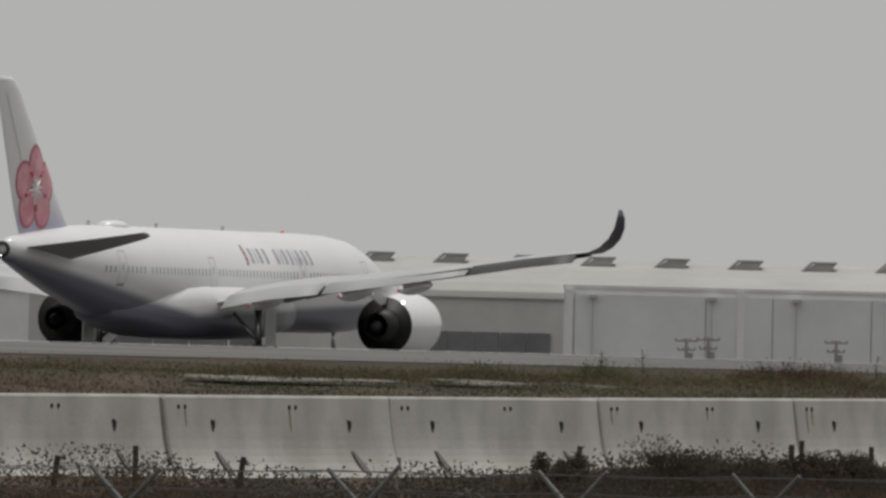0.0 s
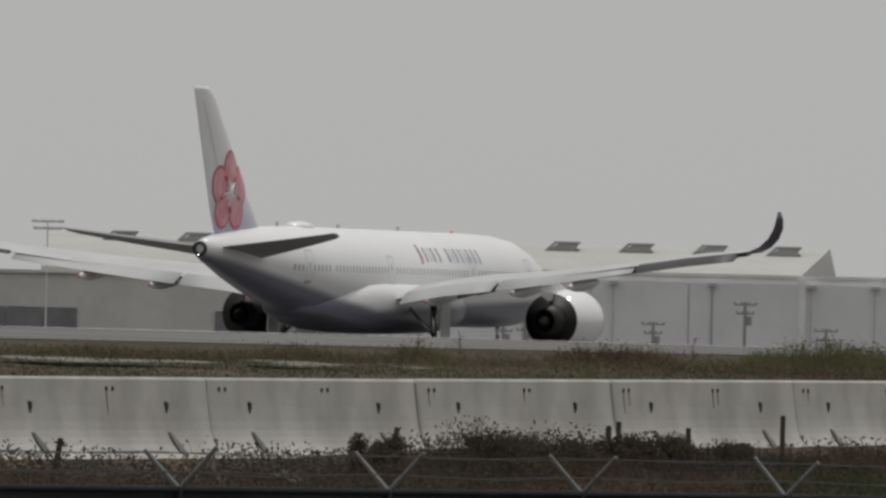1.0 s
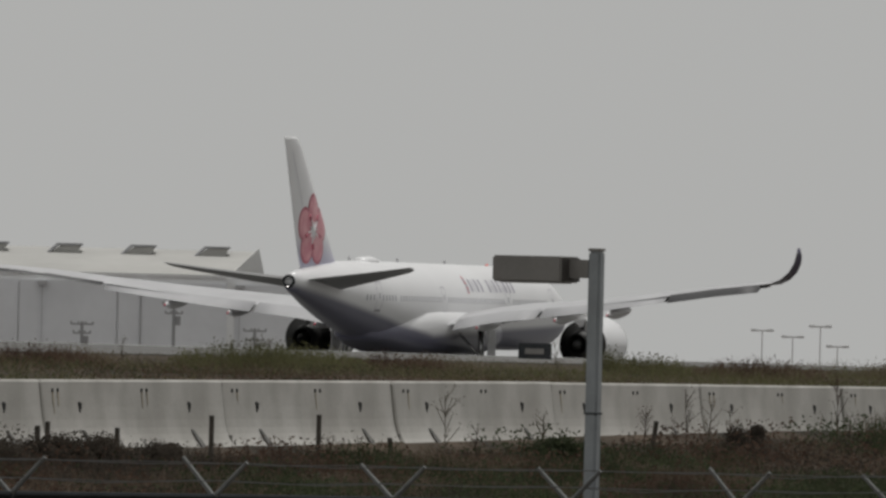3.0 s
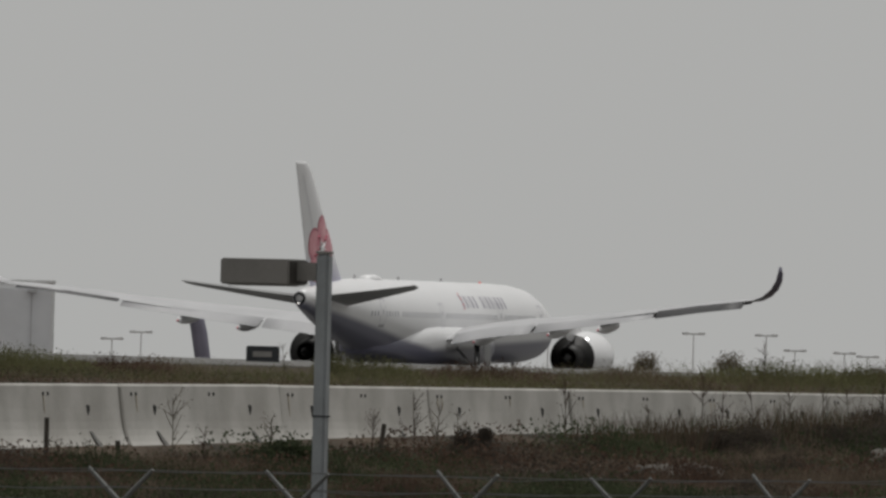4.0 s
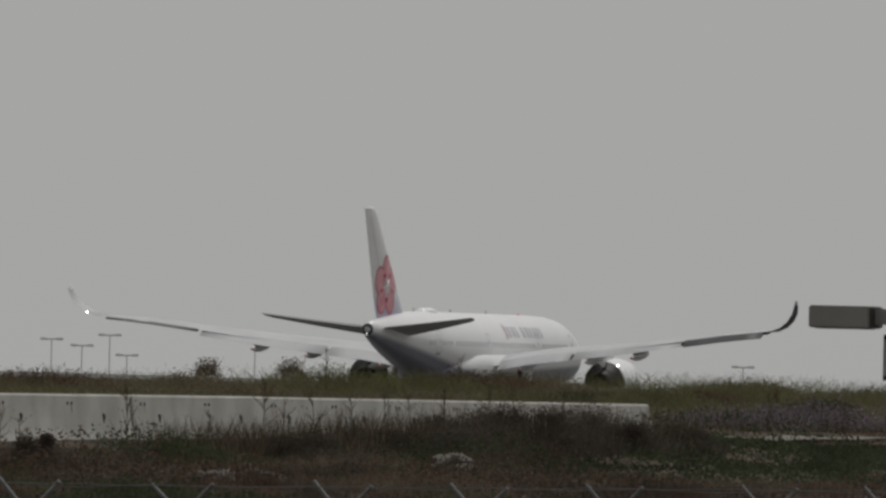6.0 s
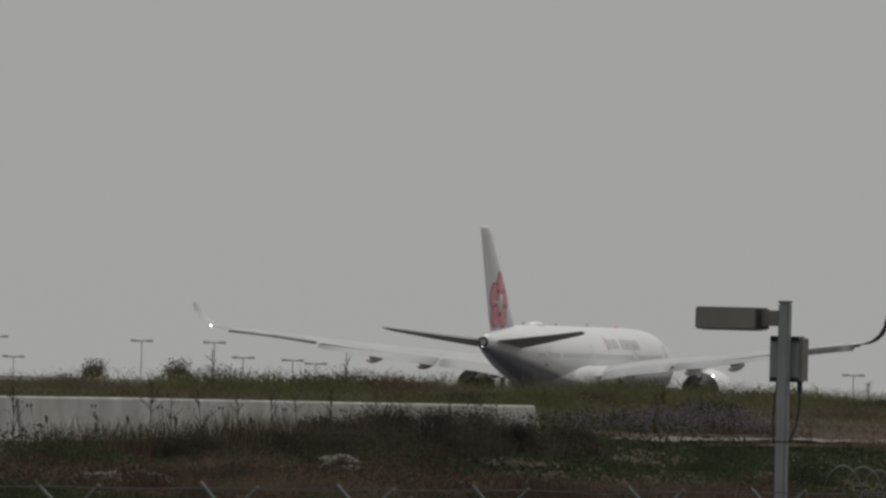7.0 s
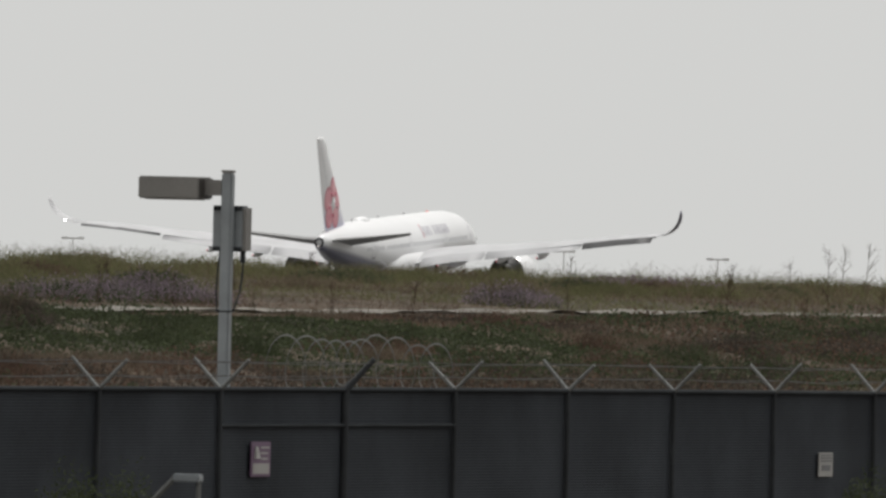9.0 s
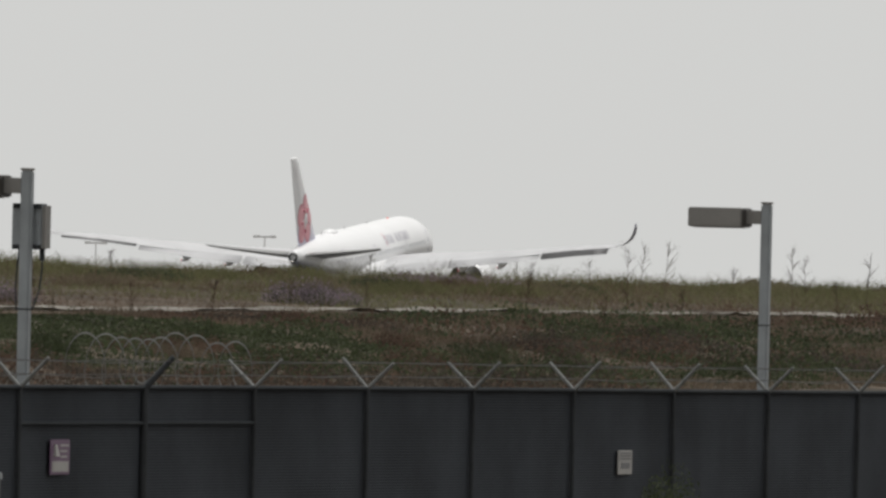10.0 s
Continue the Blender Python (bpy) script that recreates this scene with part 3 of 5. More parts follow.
        for x, w, z0, z1 in ((26.6, 0.55, 4.9, 6.85), (14.6, 0.55, 4.85, 6.85), (-2.0, 0.5, 4.9, 6.75), (-17.2, 0.55, 4.95, 6.95)):
            for a, b, c, d in ((x - w, x - w + 0.05, z0, z1), (x + w - 0.05, x + w, z0, z1), (x - w, x + w, z0, z0 + 0.05), (x - w, x + w, z1 - 0.05, z1)):
                patch("door_seam", a, b, c, d, s, INKGREY, 0.012)
            patch("door_window", x - 0.13, x + 0.13, 5.75, 6.15, s, GLASS, 0.014)
            patch("door_sill", x - 0.5, x + 0.5, z0 - 0.14, z0 - 0.05, s, WINGDARK, 0.02)
        # the airline's name stands as plain bars
        xs = 17.5 if s > 0 else 4.55
        patch("title_stroke", xs + 0.15, xs - 0.15, 6.35, 7.6, s, INKRED, 0.02, lean=0.15 * s, label="red stroke before the title")
    for s in (1, -1):
        widths = (0.85, 0.85, 0.28, 0.9, 0.85, -0.7, 0.85, 0.28, 0.85, 0.75, 0.28, 0.9, 0.75, 0.75)
        x = 16.9
        run = widths if s > 0 else widths[::-1]
        for w in run:
            if w > 0:
                patch("title_bar", x - w * 0.2, x - w * 0.75, 6.5, 7.4, s, INKGREY, 0.02, label="grey bar of the airline title")
            x -= abs(w) + 0.22
    # undercarriage
    for s in (1, -1):
        bm = bmesh.new()
        tube(bm, (0.0, s * 5.3, 0.7), (0.2, s * 5.1, 4.2), 0.2, 0.24, 12)
        tube(bm, (0.1, s * 5.2, 1.6), (0.4, s * 3.2, 3.6), 0.1, 0.1, 8)
        tube(bm, (-1.05, s * 5.3, 0.7), (1.05, s * 5.3, 0.7), 0.14, 0.14, 8)
        leg = part("main_gear_leg", bm, METAL, plane, "metal main landing gear leg", True)
        bm = bmesh.new()
        box(bm, -0.9, 1.0, s * 6.0 - 0.04, s * 6.0 + 0.04, 1.3, 3.7, bevel=0.02)
        part("gear_door", bm, WHITE, plane, "white landing gear door")
        for x in (-1.0, 1.0):
            for d in (-0.62, 0.62):
                wheel(leg, x, s * 5.3 + d, 0.7, 0.7, 0.5)
    bm = bmesh.new()
    tube(bm, (28.7, 0, 0.55), (28.5, 0, 3.0), 0.14, 0.16, 10)
    leg = part("nose_gear_leg", bm, METAL, plane, "metal nose landing gear leg", True)
    for d in (-0.35, 0.35):
        wheel(leg, 28.7, d, 0.53, 0.53, 0.36)
    # tail and wing lights
    bm = bmesh.new()
    bmesh.ops.create_uvsphere(bm, u_segments=10, v_segments=6, radius=0.05, matrix=Matrix.Translation((-31.45, 0, 6.42)))
    part("tail_light", bm, glow("white_tail_light", (1, 0.95, 0.9), 2.5), plane, "small white tail light", True)
    bm = bmesh.new()
    bmesh.ops.create_uvsphere(bm, u_segments=10, v_segments=6, radius=0.08, matrix=Matrix.Translation((-10.9, 30.7, wing_z(30) + 0.25)))
    part("wing_light", bm, glow("white_wing_light", (1, 0.98, 0.95), 6.0), plane, "small white wing light", True)
    # Small glowing ball stands in for a sun glint on the cowling.
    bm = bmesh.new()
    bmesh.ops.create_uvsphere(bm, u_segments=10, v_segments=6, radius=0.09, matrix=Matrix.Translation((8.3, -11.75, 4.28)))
    part("cowling_glint", bm, glow("white_cowling_glint", (1, 0.98, 0.95), 5.0), plane, "small glowing ball imitating a glint on the cowling", True)
    return plane


PLANE_OB = build_plane()


# ---- concrete barrier along the embankment ----
def at(bearing_off, y):
    """The x at which the bearing, counted clockwise from 19.1 degrees, meets the line at y."""
    return y / math.tan(radians(19.1 - bearing_off))


def barrier_mesh(length, end=False):
    prof = [(-0.30, 0.0), (-0.30, 0.075), (-0.285, 0.085), (-0.238, 0.14), (-0.20, 0.20), (-0.172, 0.265), (-0.152, 0.33), (-0.135, 0.41), (-0.115, 0.54), (-0.098, 0.68), (-0.085, 0.79), (-0.07, 0.81), (0.07, 0.81), (0.085, 0.79), (0.135, 0.36), (0.185, 0.25), (0.275, 0.09), (0.30, 0.075), (0.30, 0.0)]
    rings = []
    for x, k in ((0.0, 0.97), (0.02, 1.0), (length * 0.33, 1.0), (length * 0.66, 1.0), (length - (0.22 if end else 0.02), 1.0), (length, 0.8 if end else 0.97)):
        rings.append([(x, y * (0.9 if k < 1 else 1), z * k) for y, z in prof])
    return loft("barrier_body", rings, CONCRETE, smooth=False)


def build_barriers():
    body, last = barrier_mesh(6.045), barrier_mesh(2.0, True)
    rnd = random.Random(4)
    for k in range(-3, 13):
        x = 139.04 + 6.093 * k
        end = k == 12
        z = barrier_top(x + 3) - 0.81
        tilt = -math.degrees(math.atan2(barrier_top(x + 6.085) - barrier_top(x), 6.085))
        b = thing("concrete_barrier", pose(x + 0.02, 50.84 + rnd.uniform(-0.02, 0.02), z, 0, tilt), "long weathered concrete traffic barrier with rust streaks" if not end else "short rounded end piece of the concrete barrier", "barrier", "barriers along the embankment")
        part("barrier_body", last if end else body, None, b)
        if end:
            continue
        bm = bmesh.new()
        box(bm, 6.02, 6.095, -0.078, 0.078, 0.25, 0.785)
        box(bm, 6.02, 6.095, -0.2, 0.2, 0.0, 0.25)
        part("joint_filler", bm, CONCRETE2, b, "dark recessed joint")
        for u in (0.195 + rnd.uniform(-0.01, 0.01), 0.80 + rnd.uniform(-0.01, 0.01)):
            # Near-black boxes: slot shade put into colour, with a short drip below.
            bm = bmesh.new()
            box(bm, u * 6.06 - 0.05, u * 6.06 + 0.05, -0.125, -0.09, 0.50, 0.59, bevel=0.012)
            box(bm, u * 6.06 - 0.03, u * 6.06 + 0.015, -0.124, -0.10, 0.475, 0.51)
            part("lifting_slot", bm, HOLEDARK, b, "lifting slot painted dark as shade, with a drip")
            x0 = u * 6.06
            pts = [(x0 - 0.06, -0.166, 0.31), (x0 + 0.02, -0.166, 0.31), (x0 + 0.20, -0.262, 0.13), (x0 + 0.16, -0.295, 0.085), (x0 + 0.03, -0.262, 0.13)]
            me = mesh("scupper", pts + [(a, c + 0.06, d) for a, c, d in pts], [(0, 4, 3, 2, 1), (0, 1, 6, 5), (1, 2, 7, 6), (2, 3, 8, 7), (3, 4, 9, 8), (4, 0, 5, 9)], SCUP)
            part("scupper", me, None, b, "dark drainage scupper")
        for u in (0.055, 0.54):
            for d in (0, 0.13):
                bm = bmesh.new()
                xx = u * 6.06 + d * 1.3
                box(bm, xx - 0.025, xx + 0.025, -0.106, -0.09, 0.685, 0.725, bevel=0.006)
                part("bolt_hole", bm, HOLEDARK, b)
                if rnd.random() < 0.35:
                    h = rnd.uniform(0.08, 0.22)
                    pts = [(xx - 0.02, -0.0995, 0.69), (xx + 0.02, -0.0995, 0.69), (xx + 0.012, -0.0995 - h * 0.115, 0.69 - h), (xx - 0.012, -0.0995 - h * 0.115, 0.69 - h)]
                    part("rust_streak", mesh("rust_streak", [(a, c - 0.003, d2) for a, c, d2 in pts], [(0, 3, 2, 1)], RUST), None, b)


build_barriers()


# ---- perimeter fence ----
FOOT, FDIR, FNOR = Vector((5.55, 45.21, 0)), Vector((0.99255, -0.12187, 0)), Vector((0.12187, 0.99255, 0))
FENCE_TURN = -7.0


# bearings of the fence posts, which stand a little unevenly
POSTS = (-1.085, -0.27, 0.45, 1.115, 1.815, 2.43, 3.037, 3.62, 4.15, 4.70, 5.17, 5.635, 6.17, 6.59, 7.02, 7.397, 7.785, 8.15, 8.496, 8.84, 9.165, 9.476)


def post_x(i):
    """Distance of a post along the fence; regular bays go on at both ends."""
    xs = [45.549 * math.tan(radians(63.9 + a)) - 88.706 for a in POSTS]
    k = math.floor(i)
    whole = lambda n: xs[0] + 3.05 * n if n < 0 else (xs[n] if n < len(xs) else xs[-1] + 3.05 * (n - len(xs) + 1))
    return whole(k) + (whole(k + 1) - whole(k)) * (i - k)


def fence_at(s, off=0.0):
    return FOOT + FDIR * s + FNOR * off


def bent_tube(name, pts, r, material, sides=3):
    """One round wire through the points."""
    rings = []
    for p in pts:
        rings.append([(p[0], p[1] + r * math.cos(2 * math.pi * j / sides), p[2] + r * math.sin(2 * math.pi * j / sides)) for j in range(sides)])
    return loft(name, rings, material, cap=False, smooth=False)


def build_fence():
    i0, i1 = -2, 25
    base = fence_at(88.706)
    fence = thing("perimeter_fence", Matrix.Translation(base) @ pose(0, 0, 0.1, 0, 0, FENCE_TURN), "dark slatted chain-link fence topped with barbed wire arms", "fence")
    top = lambda i: fence_top((base + FDIR * post_x(i)).x) - 0.1
    rnd = random.Random(8)
    for i in range(i0, i1 + 1):
        x, h, xn = post_x(i), top(i), post_x(i + 1)
        gate = i == 14
        bm = bmesh.new()
        tube(bm, (x, -0.03, -0.15), (x, -0.03, h), 0.032 if gate else 0.021, None, 10)
        part("post", bm, DARKSTEEL, fence)
        for s in (-1, 1):
            if gate and s > 0:
                continue
            w = rnd.uniform(-0.02, 0.02)
            bm = bmesh.new()
            r = 0.019 if not gate else 0.03
            tube(bm, (x, -0.03, h - 0.02), (x + w, -0.03 + s * 0.24, h + 0.228 + w), r, r * 0.75, 6)
            part("barb_arm", bm, DARKSTEEL if gate else ARMSTEEL, fence, "" if gate else "galvanised barbed wire arm")
        if i < i1:
            # slatted mesh: narrow horizontal ridges
            h2 = top(i + 1)
            n = 190
            verts, faces = [], []
            for k in range(n + 1):
                u = k / n
                d = 0.0013 if k % 2 else -0.0013
                verts += [(x, d, u * (h - 0.03)), (xn, d, u * (h2 - 0.03))]
            for k in range(n):
                faces.append((2 * k, 2 * k + 1, 2 * k + 3, 2 * k + 2))
            part("slatted_panel", mesh("slatted_panel", verts, faces, SLAT), None, fence, "dark privacy slats in chain-link")
            bm = bmesh.new()
            tube(bm, (x, -0.025, h - 0.02), (xn, -0.025, h2 - 0.02), 0.022, None, 8)
            part("top_rail", bm, RAILDARK, fence)
            if i in (13, 14):
                bm = bmesh.new()
                tube(bm, (x, -0.03, h - 0.32), (xn, -0.03, h2 - 0.32), 0.016, None, 8)
                part("gate_rail", bm, RAILDARK, fence)
    for s in (-1, 1):
        for f in (0.4, 0.92):
            pts = []
            for i in range(i0, i1):
                for u in (0.0, 0.5):
                    sag = rnd.uniform(0.005, 0.03) if u else 0.0
                    pts.append((post_x(i + u), -0.03 + s * 0.24 * f, top(i + u) + 0.228 * f - sag))
            part("barbed_wire", bent_tube("barbed_wire", pts, 0.0036, WIRE), None, fence, "strand of barbed wire")
    return fence


build_fence()


def fence_sign(s, z, w, h, purple):
    p = fence_at(s, -0.03)
    sign = thing("fence_sign", Matrix.Translation((p.x, p.y, z)) @ pose(0, 0, 0, 0, 0, FENCE_TURN), "purple and white notice on the dark fence" if purple else "small white notice with grey lines on the fence", "sign")
    bm = bmesh.new()
    box(bm, -w / 2, w / 2, -0.006, 0.006, -h / 2, h / 2, bevel=0.004)
    part("board", bm, SIGNPURPLE if purple else SIGNWHITE, sign)
    bars = [(-0.02, 0.42, 0.36, 0.30), (-0.02, 0.34, 0.20, 0.14), (0.02, 0.34, 0.04, -0.02)] if purple else [(-0.4, 0.4, 0.42, 0.36), (-0.4, 0.4, 0.3, 0.24), (-0.4, 0.4, 0.18, 0.12), (-0.3, 0.3, -0.02, -0.26)]
    for a, b, c, d in bars:
        bm = bmesh.new()
        box(bm, a * w, b * w, -0.010, -0.005, d * h, c * h)
        part("text_bar", bm, SIGNWHITE if purple else WINGDARK, sign, "bar of unreadable writing")
    if purple:
        bm = bmesh.new()
        box(bm, -0.42 * w, 0.42 * w, -0.010, -0.005, -0.42 * h, -0.12 * h, bevel=0.002)
        part("text_field", bm, SIGNWHITE, sign, "white field with writing")
        bm = bmesh.new()
        tube(bm, (-0.28 * w, -0.0085, 0.02 * h), (-0.28 * w, -0.0085, 0.36 * h), 0.045, 0.02, 6)
        part("pictogram", bm, SIGNWHITE, sign, "white pictogram")


fence_sign(45.549 * math.tan(radians(63.9 + 6.731)), 1.86, 0.48, 0.29, True)
fence_sign(45.549 * math.tan(radians(63.9 + 8.676)), 1.76, 0.42, 0.22, False)


def build_razor_coil():
    s0 = 46.449 * math.tan(radians(63.9 + 6.80))
    verts, faces = [], []
    turns, n = 10, 26
    for k in range(turns * n + 1):
        a = 2 * math.pi * k / n
        s = s0 + 4.3 * k / (turns * n) + 0.16 * math.sin(k * 0.031)
        r = 0.225 + 0.035 * math.sin(k * 0.05) + 0.02 * math.sin(k * 0.173)
        c = fence_at(s, 0.9 + 0.55 * r * math.cos(a)) + Vector((0, 0, 2.62 + r * math.sin(a)))
        for dx, dz in ((0, 0.008), (0.010, -0.006), (-0.010, -0.006)):
            verts.append(c + FDIR * dx + Vector((0, 0, dz)))
    for k in range(turns * n):
        for j in range(3):
            q = (j + 1) % 3
            faces.append((3 * k + j, 3 * k + q, 3 * k + 3 + q, 3 * k + 3 + j))
    tagged(new("razor_wire_coil", mesh("razor_wire_coil", verts, faces, COILSTEEL)), "loose coil of razor wire behind the fence", "razor wire")


build_razor_coil()


# ---- lamp posts behind the fence ----
def build_lamp_post(az, top, boxed):
    s = (45.549 + 0.35) * math.tan(radians(63.9 + az))
    p = fence_at(s, 0.35)
    post = thing("lamp_post", Matrix.Translation((p.x, p.y, 0.1)) @ pose(0, 0, 0, 0, 0, FENCE_TURN), "grey lamp post with shoebox head and junction box" if boxed else "square grey steel lamp post with a shoebox lamp head", "street lamp", "lamp posts along the fence")
    h = top - 0.1
    bm = bmesh.new()
    box(bm, -0.046, 0.046, -0.046, 0.046, -0.2, h - 0.0, bevel=0.012)
    part("shaft", bm, GALV, post, "square galvanised shaft")
    bm = bmesh.new()
    box(bm, -0.048, 0.048, -0.048, 0.048, h, h + 0.022, bevel=0.004)
    part("cap", bm, LAMPGREY, post)
    bm = bmesh.new()
    box(bm, -0.04, 0.04, 0.046, 0.20, h - 0.19, h - 0.06)
    part("bracket", bm, LAMPGREY, post)
    bm = bmesh.new()
    box(bm, -0.17, 0.17, 0.20, 0.73, h - 0.225, h - 0.04, bevel=0.012)
    head = part("lamp_head", bm, LAMPGREY, post, "brownish grey shoebox lamp head")
    # Thin sheet over the pole-side end, darker than the housing.
    bm = bmesh.new()
    box(bm, -0.155, 0.155, 0.192, 0.199, h - 0.215, h - 0.05)
    part("end_face", bm, LAMPDARK, head, "dark end face")
    bm = bmesh.new()
    box(bm, -0.14, 0.14, 0.25, 0.68, h - 0.232, h - 0.226)
    part("lens", bm, SIGNWHITE, head, "pale lamp lens")
    for z in (1.15, 2.05):
        bm = bmesh.new()
        box(bm, -0.05, 0.05, -0.05, 0.05, h - z, h - z + 0.012)
        part("strap", bm, DARKSTEEL, post)
    if boxed:
        bm = bmesh.new()
        box(bm, 0.075, 0.20, -0.11, 0.155, h - 0.64, h - 0.28, bevel=0.008)
        jb = part("junction_box", bm, GALV, post, "grey junction box strapped to the post")
        bm = bmesh.new()
        box(bm, 0.07, 0.205, -0.14, -0.112, h - 0.64, h - 0.285)
        part("box_door", bm, LAMPGREY, jb)
        for z in (h - 0.30, h - 0.64):
            bm = bmesh.new()
            box(bm, 0.046, 0.21, -0.10, 0.14, z - 0.01, z + 0.03)
            part("clamp", bm, DARKSTEEL, jb)
        bm = bmesh.new()
        tube(bm, (0.12, -0.10, h - 0.74), (0.12, -0.10, h - 0.64), 0.024, None, 8)
        part("cable_gland", bm, DARKSTEEL, jb)
        for y0, y1 in ((-0.10, -0.064), (0.10, 0.075)):
            bm = bmesh.new()
            pts = [(0.12, y0, h - 0.64), (0.1, y0 * 1.1, h - 0.8), (0.06, y0 * 1.05, h - 0.98), (0.0, y1, h - 1.15)]
            for a, b in zip(pts, pts[1:]):
                tube(bm, a, b, 0.008, None, 6)
            part("cable", bm, DARKSTEEL, post, "hanging black cable")


build_lamp_post(3.125, 4.235, False)
build_lamp_post(6.61, 4.215, True)
build_lamp_post(9.155, 4.17, False)


def build_rail():
    p = fence_at(44.249 * math.tan(radians(63.9 + 6.5)), -1.3)
    rail = thing("pipe_rail", Matrix.Translation((p.x, p.y, 0.1)) @ pose(0, 0, 0, 0, 0, FENCE_TURN), "bent galvanised rail in front of the fence", "handrail")
    bm = bmesh.new()
    box(bm, -0.06, 0.06, -0.10, 0.12, 1.63, 1.695, bevel=0.01)
    part("top_bar", bm, GALV, rail)
    bm = bmesh.new()
    tube(bm, (0, 0.12, 1.66), (0, 0.38, 1.4), 0.022, None, 8)
    tube(bm, (0, 0.38, 1.4), (0, 0.42, 0), 0.022, None, 8)
    part("side_bar", bm, ARMSTEEL, rail)
    bm = bmesh.new()
    tube(bm, (0, -0.08, 1.66), (0, -0.08, 0), 0.022, None, 8)
    part("side_bar", bm, ARMSTEEL, rail)


build_rail()


# ---- wooden stakes before the barrier ----
def stake(az, y, top_el, lean, h=0.55):
    x = at(az, y)
    d = math.hypot(x, y)
    z1 = 3.5 + d * math.tan(radians(top_el))
    st = thing("wooden_stake", pose(x, y, z1 - h, 0, 0, 0), "weathered wooden stake standing in dry weeds", "stake", "stakes before the barrier")
    bm = bmesh.new()
    dx = lean
    tube(bm, (0, 0, -0.35), (-dx * 0.3, dx * 1.3, h), 0.03, 0.026, 6)
    part("stake_shaft", bm, WOOD, st)


for az, el, lean in ((-1.35, -0.385, -0.08), (-1.04, -0.345, 0.0), (-0.72, -0.375, -0.10), (0.43, -0.31, -0.12), (1.225, -0.287, 0.02), (1.25, -0.272, 0.0), (1.49, -0.288, 0.0), (1.814, -0.238, 0.0), (2.183, -0.226, 0.0), (1.0, -0.36, -0.03), (3.31, -0.22, -0.08), (2.45, -0.30, 0.05)):
    stake(az, 49.35, el, lean)


# ---- plants ----
RNG = np.random.default_rng(5)
TABLE = []


def ground_many(x, y):
    """Ground heights from a fine table."""
    xs, ys = np.arange(80, 620, 1.5), np.arange(30, 92, 0.5)
    if not TABLE:
        TABLE.append(np.array([[ground_z(a, b) for b in ys] for a in xs]))
    t = TABLE[0]
    u, v = np.clip((x - 80) / 1.5, 0, len(xs) - 1.001), np.clip((y - 30) / 0.5, 0, len(ys) - 1.001)
    i, j = u.astype(int), v.astype(int)
    fu, fv = u - i, v - j
    return (t[i, j] * (1 - fu) + t[i + 1, j] * fu) * (1 - fv) + (t[i, j + 1] * (1 - fu) + t[i + 1, j + 1] * fu) * fv


def quads(name, v, material):
    """A mesh of loose four-sided pieces, four points each."""
    n = len(v) // 4
    me = bpy.data.meshes.new(name)
    me.vertices.add(4 * n)
    me.vertices.foreach_set("co", v.astype(np.float32).ravel())
    me.loops.add(4 * n)
    me.loops.foreach_set("vertex_index", np.arange(4 * n, dtype=np.int32))
    me.polygons.add(n)
    me.polygons.foreach_set("loop_start", np.arange(0, 4 * n, 4, dtype=np.int32))
    me.update(calc_edges=True)
    me.validate()
    me.materials.append(material)
    return me


def blades(name, x, y, z, h, w, lean, material, label, category):
    """Thin leaning blades standing at x, y, z: a plant cover in one object."""
    n = len(x)
    a = RNG.uniform(0, 2 * np.pi, n)
    b = RNG.uniform(0, 2 * np.pi, n)
    l = lean * h * RNG.uniform(0.1, 1, n)
    base = np.stack([x, y, z - 0.02], 1)
    side = np.stack([np.cos(a), np.sin(a), 0 * a], 1) * (w * 0.5)[:, None]
    tip = base + np.stack([np.cos(b) * l, np.sin(b) * l, h], 1)
    v = np.stack([base - side, base + side, tip + side * 0.25, tip - side * 0.25], 1).reshape(-1, 3)
    return tagged(new(name, quads(name, v, material)), label, category, kind="stuff")


def leaf_cloud(cx, cy, cz, size):
    """Small four-sided leaves turned every way."""
    n = len(cx)
    u = RNG.normal(size=(n, 3))
    u /= np.linalg.norm(u, axis=1)[:, None]
    t = RNG.normal(size=(n, 3))
    t -= u * (t * u).sum(1)[:, None]
    t /= np.linalg.norm(t, axis=1)[:, None]
    c = np.stack([cx, cy, cz], 1)
    s = size[:, None]
    return np.stack([c - u * s, c + t * s * 0.45, c + u * s, c - t * s * 0.45], 1).reshape(-1, 3)


def leaves(name, x, y, z, size, material, label, category):
    return tagged(new(name, quads(name, leaf_cloud(x, y, z, size), material)), label, category, kind="stuff")


def patchy(x, y, sx, sy, seed):
    """Smooth noise between about -1 and 1 over the plan, in two octaves."""
    out = np.zeros(len(x))
    for k, amp in ((1.0, 0.7), (2.3, 0.4)):
        u, v = x * sx * k + seed * 7.3, y * sy * k + seed * 3.1
        i, j = np.floor(u).astype(int), np.floor(v).astype(int)
        fu, fv = u - i, v - j
        fu, fv = fu * fu * (3 - 2 * fu), fv * fv * (3 - 2 * fv)
        h = lambda p, q: np.modf(np.abs(np.sin(p * 127.1 + q * 311.7 + seed * 74.7) * 43758.5453))[0] * 2 - 1
        out += amp * ((h(i, j) * (1 - fu) + h(i + 1, j) * fu) * (1 - fv) + (h(i, j + 1) * (1 - fu) + h(i + 1, j + 1) * fu) * fv)
    return out


def wedge(n, y0, y1, az0, az1):
    """Places spread over the seen wedge: even in bearing, even in y."""
    y = RNG.uniform(y0, y1, n)
    az = RNG.uniform(az0, az1, n)
    return y / np.tan(np.radians(19.1 - az)), y


# grass behind the barrier, up to the crest
x, y = wedge(215000, 51.6, 88, -1.9, 9.9)
